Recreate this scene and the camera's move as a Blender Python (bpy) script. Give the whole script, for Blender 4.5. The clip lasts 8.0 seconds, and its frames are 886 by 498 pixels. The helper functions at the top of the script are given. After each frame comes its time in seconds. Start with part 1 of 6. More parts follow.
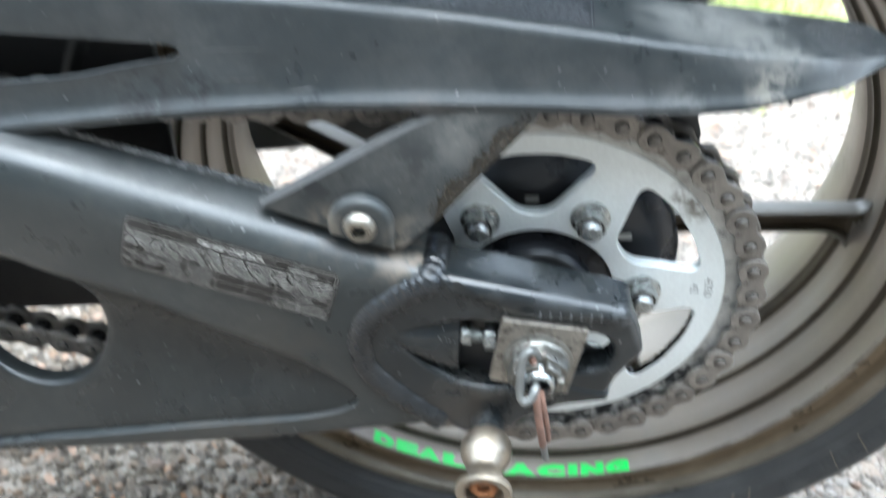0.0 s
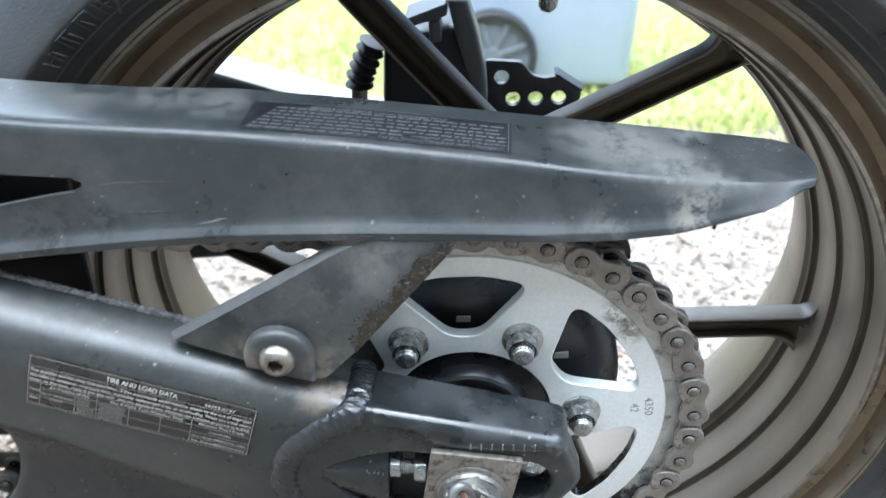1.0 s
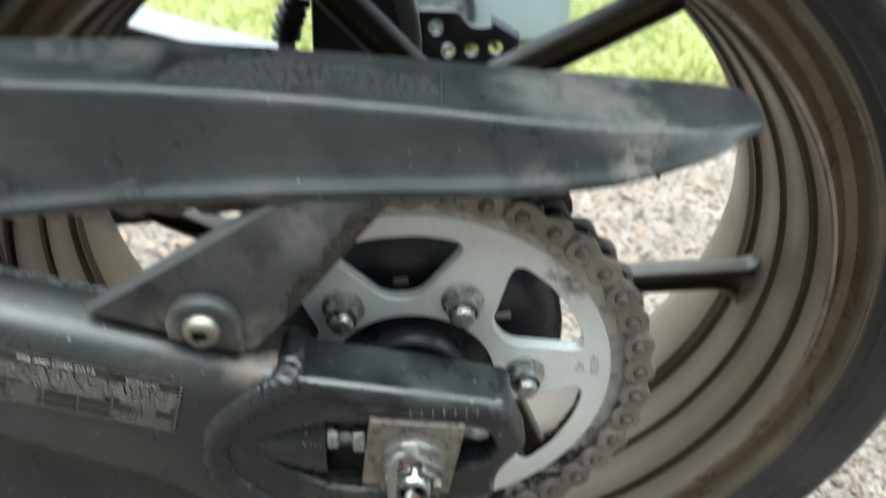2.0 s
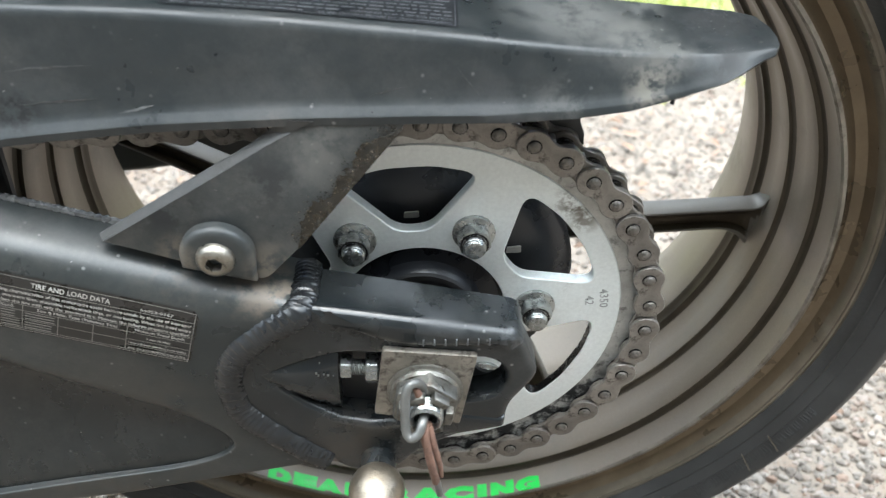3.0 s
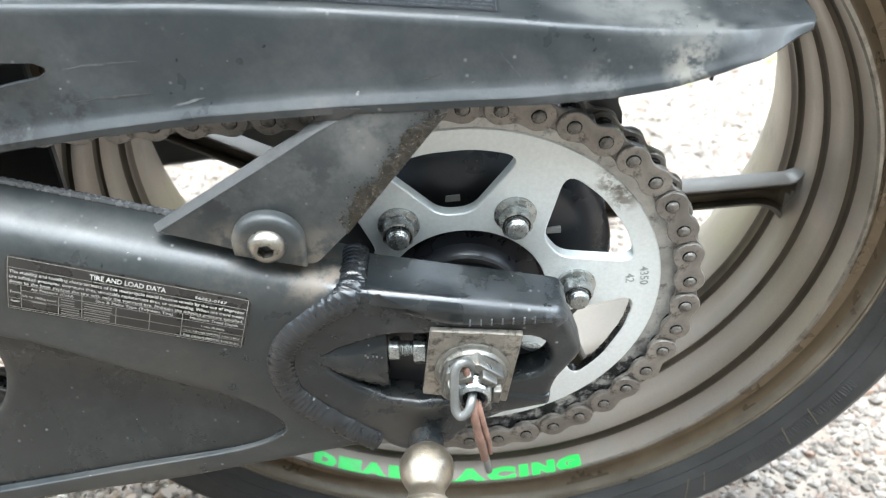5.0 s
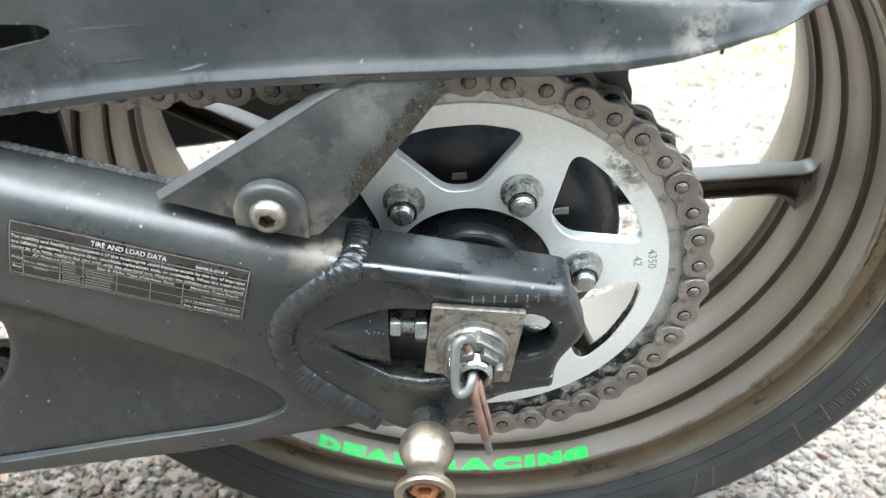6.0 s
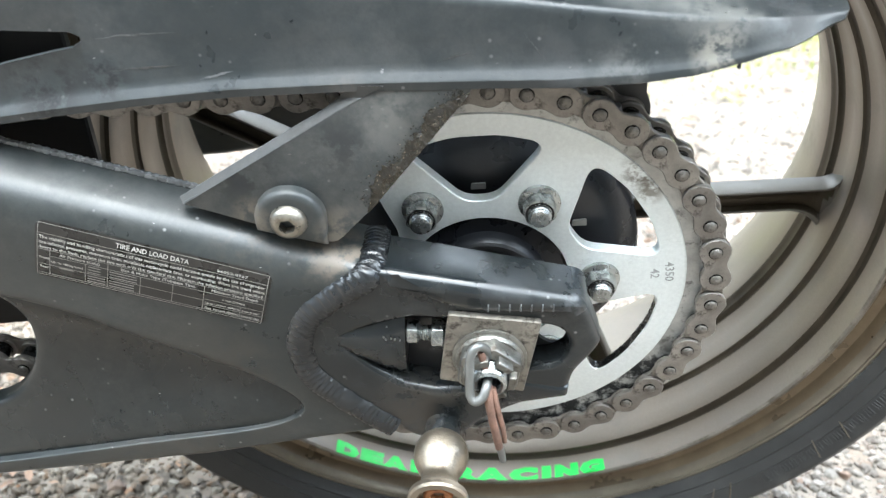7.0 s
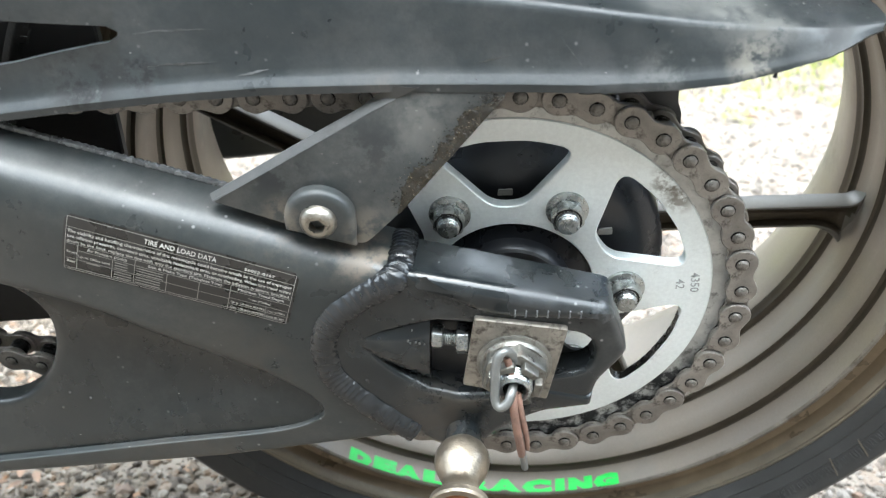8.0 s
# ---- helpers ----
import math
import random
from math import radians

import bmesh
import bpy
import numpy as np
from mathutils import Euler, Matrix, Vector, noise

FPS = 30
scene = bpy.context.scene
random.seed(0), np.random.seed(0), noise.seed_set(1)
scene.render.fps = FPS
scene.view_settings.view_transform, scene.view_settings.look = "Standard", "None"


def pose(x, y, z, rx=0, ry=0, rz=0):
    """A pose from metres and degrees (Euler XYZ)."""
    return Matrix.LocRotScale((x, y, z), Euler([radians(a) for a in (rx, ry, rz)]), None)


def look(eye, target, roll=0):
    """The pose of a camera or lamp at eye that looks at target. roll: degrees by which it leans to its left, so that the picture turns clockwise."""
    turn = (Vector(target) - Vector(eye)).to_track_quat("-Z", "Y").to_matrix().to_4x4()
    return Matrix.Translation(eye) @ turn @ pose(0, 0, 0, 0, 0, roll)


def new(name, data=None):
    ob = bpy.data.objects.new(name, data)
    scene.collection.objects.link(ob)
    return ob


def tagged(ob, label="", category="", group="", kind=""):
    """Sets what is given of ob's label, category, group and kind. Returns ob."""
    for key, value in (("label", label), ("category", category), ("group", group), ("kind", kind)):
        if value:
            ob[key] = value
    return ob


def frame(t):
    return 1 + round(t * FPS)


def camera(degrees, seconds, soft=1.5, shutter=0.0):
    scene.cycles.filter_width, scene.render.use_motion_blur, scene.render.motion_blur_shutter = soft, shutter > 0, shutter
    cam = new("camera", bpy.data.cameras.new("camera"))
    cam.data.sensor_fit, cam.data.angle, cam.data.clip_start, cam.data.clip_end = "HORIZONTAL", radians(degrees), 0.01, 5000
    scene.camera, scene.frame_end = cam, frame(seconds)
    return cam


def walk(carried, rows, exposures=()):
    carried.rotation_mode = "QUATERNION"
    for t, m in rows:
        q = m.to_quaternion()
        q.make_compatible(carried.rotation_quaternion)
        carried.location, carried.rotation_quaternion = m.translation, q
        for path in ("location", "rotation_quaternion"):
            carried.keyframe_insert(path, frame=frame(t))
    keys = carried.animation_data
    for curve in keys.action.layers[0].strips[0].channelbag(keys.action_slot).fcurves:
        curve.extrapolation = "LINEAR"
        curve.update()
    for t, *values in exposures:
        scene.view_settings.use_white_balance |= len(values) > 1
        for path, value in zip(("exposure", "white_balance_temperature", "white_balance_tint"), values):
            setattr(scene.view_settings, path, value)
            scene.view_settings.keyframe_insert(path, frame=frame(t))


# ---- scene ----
# The wheel stands in its own leaning frame: x to the rear, y across to the far side, z up, origin on the axle line in the plane of the chain's pin ends.
LEANING = 10.5
BIKE = pose(0, 0, 0.2661, LEANING, 0, 0)
cam = camera(52.2, 8.0, soft=1.15, shutter=0.5)
cam.data.dof.use_dof, cam.data.dof.focus_distance, cam.data.dof.aperture_fstop = True, 0.42, 12.0
ROWS = [
    (0.0, -0.0190, -0.3444, 0.3079, 51.04, -0.39, 5.08),
    (0.1, -0.0135, -0.3390, 0.3010, 49.64, -0.57, 5.13),
    (0.2, -0.0067, -0.3412, 0.2968, 50.51, -0.62, 5.29),
    (0.3, -0.0042, -0.3417, 0.2999, 51.06, -0.50, 5.18),
    (0.4, -0.0043, -0.3434, 0.3060, 51.60, -0.51, 5.39),
    (0.5, -0.0059, -0.3391, 0.3090, 52.40, -0.56, 5.16),
    (0.7, -0.0021, -0.3331, 0.3128, 54.59, -0.81, 4.57),
    (0.8, -0.0003, -0.3271, 0.3148, 54.87, -0.69, 3.97),
    (1.0, 0.0025, -0.3159, 0.3176, 55.63, -0.17, 3.13),
    (1.2, 0.0038, -0.3112, 0.3184, 55.45, 0.22, 2.31),
    (1.4, 0.0033, -0.3104, 0.3185, 55.69, 0.24, 1.26),
    (1.5, 0.0020, -0.3075, 0.3176, 55.49, 0.01, 0.62),
    (1.7, 0.0044, -0.3047, 0.3164, 55.50, -0.14, -0.18),
    (1.8, 0.0036, -0.3026, 0.3137, 55.18, -0.62, -0.51),
    (1.9, 0.0056, -0.3005, 0.3127, 54.24, -0.92, -0.23),
    (2.0, 0.0062, -0.3002, 0.3048, 53.28, -1.01, -0.56),
    (2.1, 0.0061, -0.2991, 0.2955, 52.02, -1.59, -0.57),
    (2.2, 0.0061, -0.3033, 0.2875, 51.93, -1.72, -0.68),
    (3.3, -0.0026, -0.3115, 0.2956, 50.82, -0.40, -0.75),
    (3.5, -0.0050, -0.3146, 0.2948, 50.97, -0.07, -0.89),
    (4.0, -0.0180, -0.3165, 0.2996, 50.35, -0.17, -1.67),
    (4.2, -0.0203, -0.3156, 0.2980, 50.33, -0.28, -1.72),
    (5.3, -0.0052, -0.3184, 0.2949, 50.49, 1.61, -0.07),
    (5.5, -0.0045, -0.3180, 0.2918, 50.62, 1.61, 0.34),
    (5.7, -0.0053, -0.3178, 0.2887, 50.52, 1.14, 0.63),
    (6.0, -0.0017, -0.3222, 0.2836, 50.76, 1.04, 1.16),
    (6.5, -0.0012, -0.3257, 0.2813, 51.11, 0.71, 2.12),
    (7.0, 0.0026, -0.3266, 0.2851, 51.57, 1.29, 3.14),
    (7.5, 0.0034, -0.3263, 0.2810, 52.41, 1.66, 3.97),
    (7.7, 0.0018, -0.3278, 0.2820, 52.48, 1.60, 4.32),
    (8.0, -0.0090, -0.3302, 0.2802, 52.68, 0.23, 4.00),
]
EXPOSURES = [(0.0, 2.07, 5300, 1), (0.5, 2.16, 5300, 1), (1.0, 1.98, 5250, 3), (1.5, 1.57, 5450, 1), (2.0, 1.46, 5750, -2), (2.2, 1.46, 5750, -1), (3.5, 2.0, 5650, 2), (4.0, 2.24, 5600, 2), (6.5, 2.29, 5600, 1), (8.0, 2.1, 5650, 1)]
walk(cam, [(t, BIKE @ pose(x, y, z, rx, ry, rz)) for t, x, y, z, rx, ry, rz in ROWS], EXPOSURES)

# ---- light ----
world = bpy.data.worlds.new("overcast_sky")
scene.world = world
world.use_nodes = True
sky = world.node_tree.nodes.new("ShaderNodeTexSky")
sky.sky_type, sky.sun_disc = "NISHITA", False
SUN_UP, SUN_ROUND = 82, 200
sky.sun_elevation, sky.sun_rotation = radians(SUN_UP), radians(SUN_ROUND)
sky.air_density, sky.dust_density = 0.7, 7.0
world.node_tree.links.new(sky.outputs[0], world.node_tree.nodes["Background"].inputs[0])
world.node_tree.nodes["Background"].inputs[1].default_value = 0.11
sun = new("sun", bpy.data.lights.new("sun", "SUN"))
sun.data.energy, sun.data.angle, sun.data.color = 5.0, radians(124), (1, 0.99, 0.97)
sun.matrix_world = look((0, 0, 0), (-math.sin(radians(SUN_ROUND)) * math.cos(radians(SUN_UP)), -math.cos(radians(SUN_ROUND)) * math.cos(radians(SUN_UP)), -math.sin(radians(SUN_UP))))


# ---- materials ----
def mat(name, col, rough=0.5, metal=0.0, var=0.2, scale=40.0, fine=500.0, bump=0.15, dirt=None, dirt_at=0.6, dirt_scale=30.0, dirt_mix=0.7, rough_var=0.12, per_piece=0.0, specks=None, coat=0.0, patches=(), sheen=0.5, film=0.16, dirt_rough=0.3):
    """A surface with variation at two scales, a fine relief, and patches of dirt, specks or other colour where given.
    """
    m = bpy.data.materials.new(name)
    m.use_nodes = True
    nt = m.node_tree
    n, ln = nt.nodes, nt.links.new
    b = n["Principled BSDF"]
    co = n.new("ShaderNodeTexCoord").outputs["Object"]

    def tex(s, detail=4.0, rough_=0.6):
        q = n.new("ShaderNodeTexNoise")
        q.inputs["Scale"].default_value, q.inputs["Detail"].default_value, q.inputs["Roughness"].default_value = s, detail, rough_
        ln(co, q.inputs["Vector"])
        return q.outputs[0]

    def ramp(src, lo, hi):
        q = n.new("ShaderNodeMapRange")
        q.inputs[1].default_value, q.inputs[2].default_value = lo, hi
        ln(src, q.inputs[0])
        return q.outputs[0]

    def mix(fac, a, c):
        q = n.new("ShaderNodeMix")
        q.data_type = "RGBA"
        if isinstance(fac, float):
            q.inputs[0].default_value = fac
        else:
            ln(fac, q.inputs[0])
        for sock, v in ((q.inputs[6], a), (q.inputs[7], c)):
            if isinstance(v, tuple):
                sock.default_value = (*v, 1)
            else:
                ln(v, sock)
        return q.outputs[2]

    big, small = tex(scale), tex(fine, 3.0)
    c = mix(ramp(big, 0.3, 0.7), tuple(v * (1 - var) for v in col), tuple(v * (1 + var) for v in col))
    c = mix(ramp(small, 0.25, 0.75), mix(0.12, c, (0, 0, 0)), c)
    if per_piece:
        info = n.new("ShaderNodeObjectInfo").outputs["Random"]
        c = mix(ramp(info, 0, 1), c, mix(per_piece, c, (0.01, 0.008, 0.006)))
    r = n.new("ShaderNodeMapRange")
    r.inputs[1].default_value, r.inputs[2].default_value = 0.3, 0.7
    r.inputs[3].default_value, r.inputs[4].default_value = rough - rough_var, rough + rough_var
    ln(big, r.inputs[0])
    rr = r.outputs[0]
    if dirt:
        d = ramp(tex(dirt_scale, 8.0, 0.72), dirt_at, dirt_at + 0.14)
        dm = n.new("ShaderNodeMath")
        dm.operation = "MULTIPLY"
        ln(d, dm.inputs[0])
        dm.inputs[1].default_value = dirt_mix
        c = mix(dm.outputs[0], c, dirt)
        mul = n.new("ShaderNodeMath")
        mul.operation = "MULTIPLY_ADD"
        ln(dm.outputs[0], mul.inputs[0])
        mul.inputs[1].default_value = dirt_rough
        ln(rr, mul.inputs[2])
        rr = mul.outputs[0]
    if specks:
        drawn = n.new("ShaderNodeMapping")
        drawn.inputs["Rotation"].default_value, drawn.inputs["Scale"].default_value = (0, 0.5, 0), (0.5, 1.0, 1.5)
        ln(co, drawn.inputs["Vector"])
        for size_, reach_ in ((48.0, 0.030), (95.0, 0.036), (190.0, 0.050)):
            v = n.new("ShaderNodeTexVoronoi")
            v.inputs["Scale"].default_value = size_
            ln(drawn.outputs[0], v.inputs["Vector"])
            pick = n.new("ShaderNodeSeparateColor")
            ln(v.outputs["Color"], pick.inputs[0])
            wide = n.new("ShaderNodeMath")
            wide.operation = "MULTIPLY"
            ln(ramp(pick.outputs[0], 0.55, 1.0), wide.inputs[0])
            wide.inputs[1].default_value = reach_
            near = n.new("ShaderNodeMath")
            near.operation = "LESS_THAN"
            ln(v.outputs["Distance"], near.inputs[0])
            ln(wide.outputs[0], near.inputs[1])
            c = mix(near.outputs[0], c, mix(ramp(pick.outputs[1], 0.0, 1.0), tuple(q * 0.35 for q in specks), specks))
        v2 = n.new("ShaderNodeTexVoronoi")
        v2.inputs["Scale"].default_value = 130.0
        ln(co, v2.inputs["Vector"])
        near2 = n.new("ShaderNodeMapRange")
        near2.inputs[1].default_value, near2.inputs[2].default_value, near2.inputs[3].default_value, near2.inputs[4].default_value = 0.05, 0.12, 0.45, 0.0
        ln(v2.outputs["Distance"], near2.inputs[0])
        some = n.new("ShaderNodeMath")
        some.operation = "MULTIPLY"
        ln(near2.outputs[0], some.inputs[0])
        ln(ramp(tex(17.0, 5.0, 0.7), 0.48, 0.62), some.inputs[1])
        c = mix(some.outputs[0], c, specks)
        film_ = n.new("ShaderNodeMath")
        film_.operation = "MULTIPLY"
        ln(ramp(tex(14.0, 8.0, 0.72), 0.40, 0.66), film_.inputs[0])
        ln(ramp(tex(120.0, 6.0, 0.75), 0.35, 0.70), film_.inputs[1])
        thin = n.new("ShaderNodeMath")
        thin.operation = "MULTIPLY"
        ln(film_.outputs[0], thin.inputs[0])
        thin.inputs[1].default_value = film
        c = mix(thin.outputs[0], c, (0.17, 0.155, 0.135))
        worn = n.new("ShaderNodeMath")
        worn.operation = "MULTIPLY_ADD"
        ln(film_.outputs[0], worn.inputs[0])
        worn.inputs[1].default_value = 0.10
        ln(rr, worn.inputs[2])
        rr = worn.outputs[0]
    for (px_, py_, pz_), radius, colour, strength in patches:
        far_ = n.new("ShaderNodeVectorMath")
        far_.operation = "DISTANCE"
        ln(co, far_.inputs[0])
        far_.inputs[1].default_value = (px_, py_, pz_)
        near_ = n.new("ShaderNodeMapRange")
        near_.inputs[1].default_value, near_.inputs[2].default_value, near_.inputs[3].default_value, near_.inputs[4].default_value = radius * 0.35, radius, 1.0, 0.0
        ln(far_.outputs["Value"], near_.inputs[0])
        blot = n.new("ShaderNodeMath")
        blot.operation = "MULTIPLY"
        ln(near_.outputs[0], blot.inputs[0])
        ln(ramp(tex(1.6 / radius, 8.0, 0.7), 0.43, 0.54), blot.inputs[1])
        full = n.new("ShaderNodeMath")
        full.operation = "MULTIPLY"
        ln(blot.outputs[0], full.inputs[0])
        full.inputs[1].default_value = strength
        c = mix(full.outputs[0], c, colour)
        soft_ = n.new("ShaderNodeMath")
        soft_.operation = "MULTIPLY_ADD"
        ln(full.outputs[0], soft_.inputs[0])
        soft_.inputs[1].default_value = 0.35
        ln(rr, soft_.inputs[2])
        rr = soft_.outputs[0]
    ln(c, b.inputs["Base Color"])
    ln(rr, b.inputs["Roughness"])
    b.inputs["Metallic"].default_value = metal
    b.inputs["Specular IOR Level"].default_value = sheen
    b.inputs["Coat Weight"].default_value = coat
    b.inputs["Coat Roughness"].default_value = 0.25
    if bump:
        bp = n.new("ShaderNodeBump")
        bp.inputs["Strength"].default_value = bump
        bp.inputs["Distance"].default_value = 0.001
        ln(small, bp.inputs["Height"])
        ln(bp.outputs[0], b.inputs["Normal"])
    return m


DUST = (0.20, 0.17, 0.13)
M_ARM = mat("black_painted_aluminium", (0.0225, 0.0262, 0.0262), 0.32, 0.0, 0.15, 25, 700, 0.05, dirt=(0.060, 0.057, 0.053), dirt_at=0.58, dirt_scale=22, dirt_mix=0.18, dirt_rough=0.10, film=0.22, specks=(0.45, 0.45, 0.43), coat=0.15, patches=(((-0.062, -0.036, 0.054), 0.024, (0.13, 0.105, 0.080), 0.9), ((-0.095, -0.036, 0.062), 0.026, (0.085, 0.072, 0.058), 0.6), ((-0.125, -0.030, -0.022), 0.055, (0.060, 0.050, 0.038), 0.35), ((-0.050, -0.036, 0.048), 0.012, (0.15, 0.12, 0.09), 0.8), ((-0.030, -0.040, -0.045), 0.030, (0.06, 0.048, 0.036), 0.5), ((-0.150, -0.038, -0.075), 0.060, (0.055, 0.046, 0.036), 0.45)))
M_GUARD = mat("black_moulded_plastic", (0.0235, 0.0275, 0.0288), 0.36, 0.0, 0.12, 30, 900, 0.05, film=0.16, dirt=(0.070, 0.069, 0.066), dirt_at=0.50, dirt_scale=26, dirt_mix=0.30, dirt_rough=0.06, specks=(0.32, 0.31, 0.29), patches=(((-0.175, -0.016, 0.117), 0.020, (0.006, 0.006, 0.006), 0.8), ((-0.150, -0.016, 0.121), 0.012, (0.006, 0.006, 0.006), 0.8), ((-0.100, -0.026, 0.085), 0.02, (0.008, 0.008, 0.008), 0.6), ((-0.060, -0.026, 0.095), 0.02, (0.055, 0.05, 0.045), 0.5), ((-0.190, 0.018, 0.164), 0.022, (0.085, 0.082, 0.075), 0.8), ((-0.160, 0.018, 0.163), 0.020, (0.085, 0.082, 0.075), 0.8), ((-0.130, 0.017, 0.162), 0.020, (0.08, 0.077, 0.07), 0.8), ((-0.104, 0.010, 0.161), 0.016, (0.075, 0.072, 0.066), 0.8), ((0.058, 0.008, 0.154), 0.026, (0.120, 0.118, 0.110), 0.85), ((0.040, 0.008, 0.156), 0.016, (0.095, 0.095, 0.090), 0.7), ((0.076, -0.002, 0.149), 0.020, (0.115, 0.112, 0.102), 0.8), ((0.090, -0.009, 0.143), 0.012, (0.10, 0.097, 0.088), 0.8), ((0.084, 0.018, 0.150), 0.012, (0.10, 0.10, 0.095), 0.8), ((0.112, 0.010, 0.146), 0.024, (0.019, 0.0195, 0.019), 0.95), ((0.108, -0.010, 0.144), 0.016, (0.020, 0.021, 0.021), 0.9), ((0.083, -0.0185, 0.134), 0.012, (0.16, 0.148, 0.125), 0.85), ((0.050, -0.020, 0.126), 0.014, (0.09, 0.09, 0.085), 0.6), ((0.030, -0.018, 0.124), 0.022, (0.06, 0.06, 0.06), 0.4), ((-0.060, -0.032, 0.058), 0.012, (0.10, 0.09, 0.075), 0.8), ((-0.097, -0.032, 0.064), 0.010, (0.09, 0.08, 0.07), 0.8), ((-0.055, -0.024, 0.119), 0.008, (0.10, 0.09, 0.08), 0.7), ((-0.088, -0.030, 0.078), 0.034, (0.060, 0.058, 0.054), 0.7), ((-0.050, -0.026, 0.100), 0.030, (0.055, 0.054, 0.052), 0.6), ((-0.062, -0.033, 0.056), 0.016, (0.10, 0.09, 0.075), 0.7)))
M_END = mat("worn_gloss_black_paint", (0.0112, 0.0138, 0.0150), 0.25, 0.0, 0.2, 30, 800, 0.08, dirt=(0.085, 0.090, 0.095), dirt_at=0.60, dirt_scale=45, dirt_mix=0.35, dirt_rough=0.10, film=0.15, specks=(0.45, 0.45, 0.43), coat=0.25, patches=(((-0.030, -0.040, -0.045), 0.030, (0.06, 0.048, 0.036), 0.5), ((0.038, -0.040, 0.030), 0.010, (0.10, 0.105, 0.11), 0.6), ((0.010, -0.034, 0.040), 0.020, (0.045, 0.048, 0.052), 0.5)))
# darker copy of the arm's paint, with the recess's shade in its colour
M_PANEL = mat("black_shaded_panel", (0.0075, 0.0098, 0.0100), 0.27, 0.0, 0.2, 20, 700, 0.06, dirt=(0.060, 0.063, 0.062), dirt_at=0.56, dirt_scale=34, dirt_mix=0.22, dirt_rough=0.12, film=0.14, specks=(0.40, 0.40, 0.37), coat=0.2)
M_WELD = mat("black_painted_weld", (0.013, 0.014, 0.015), 0.30, 0.0, 0.25, 60, 700, 0.05, dirt=(0.07, 0.065, 0.06), dirt_at=0.62, dirt_scale=60, dirt_mix=0.4, dirt_rough=0.1, coat=0.3)
# paler than the black weld: glints along the seam are held in its colour
M_SEAM = mat("pale_glint_weld_seam", (0.13, 0.13, 0.128), 0.26, 0.3, 0.3, 200, 900, 0.1)
M_BRACKET = mat("dusty_bracket_plastic", (0.033, 0.0372, 0.0375), 0.42, 0.0, 0.15, 40, 900, 0.08, film=0.30, dirt=(0.105, 0.10, 0.092), dirt_at=0.48, dirt_scale=38, dirt_mix=0.40, dirt_rough=0.08, specks=(0.25, 0.24, 0.22), patches=(((-0.100, -0.026, 0.085), 0.02, (0.014, 0.014, 0.014), 0.7), ((-0.060, -0.026, 0.095), 0.016, (0.014, 0.014, 0.014), 0.6), ((-0.060, -0.032, 0.058), 0.014, (0.15, 0.13, 0.105), 0.9), ((-0.097, -0.032, 0.064), 0.012, (0.14, 0.12, 0.095), 0.9), ((-0.040, -0.024, 0.112), 0.018, (0.10, 0.095, 0.085), 0.7)))
M_ZINC = mat("zinc_plated_steel", (0.83, 0.86, 0.845), 0.42, 0.40, 0.07, 18, 500, 0.05, dirt=(0.30, 0.29, 0.26), dirt_at=0.60, dirt_scale=50, dirt_mix=0.45, patches=(((0.0665, 0.0062, 0.0640), 0.012, (0.16, 0.135, 0.105), 0.9), ((0.0710, 0.0062, 0.0560), 0.009, (0.20, 0.175, 0.14), 0.8)))
M_BOLT = mat("dull_plated_steel", (0.40, 0.41, 0.395), 0.28, 0.9, 0.25, 160, 900, 0.3, dirt=(0.06, 0.057, 0.050), dirt_at=0.55, dirt_scale=260, dirt_mix=0.65)
M_CHAIN = mat("dirty_chain_steel", (0.30, 0.272, 0.240), 0.42, 0.55, 0.28, 130, 1200, 0.35, dirt=(0.065, 0.052, 0.042), dirt_at=0.53, dirt_scale=260, dirt_mix=0.75, per_piece=0.30)
M_PIN = mat("peened_pin_steel", (0.19, 0.175, 0.155), 0.40, 0.75, 0.3, 400, 1200, 0.6, dirt=(0.05, 0.042, 0.035), dirt_at=0.52, dirt_scale=500, dirt_mix=0.7)
M_ROLLER = mat("greasy_and_gap_black_steel", (0.03, 0.028, 0.026), 0.25, 0.6, 0.3, 200, 900, 0.2, dirt=(0.10, 0.08, 0.06), dirt_at=0.62, dirt_scale=300)
M_RIM = mat("dusty_bronze_rim", (0.208, 0.175, 0.138), 0.46, 0.42, 0.10, 14, 700, 0.05, dirt=(0.20, 0.18, 0.152), dirt_at=0.52, dirt_scale=25, dirt_mix=0.55)
M_PALERIM = mat("worn_and_highlit_rim_edge", (0.24, 0.215, 0.18), 0.4, 0.6, 0.3, 60, 700, 0.1, dirt=(0.12, 0.10, 0.075), dirt_at=0.50, dirt_scale=70, dirt_mix=0.8)
M_LIP = mat("golden_brown_rim_lip", (0.170, 0.130, 0.083), 0.32, 0.55, 0.25, 20, 700, 0.05, dirt=(0.20, 0.175, 0.135), dirt_at=0.60, dirt_scale=40, dirt_mix=0.5)
M_EDGE = mat("dull_brown_rim_edge", (0.165, 0.142, 0.108), 0.36, 0.6, 0.25, 30, 700, 0.05, dirt=(0.24, 0.215, 0.175), dirt_at=0.58, dirt_scale=60, dirt_mix=0.6)
M_SPOKE = mat("dusty_dark_spoke", (0.125, 0.113, 0.097), 0.50, 0.30, 0.12, 20, 700, 0.05, dirt=(0.145, 0.132, 0.113), dirt_at=0.54, dirt_scale=40, dirt_mix=0.5)
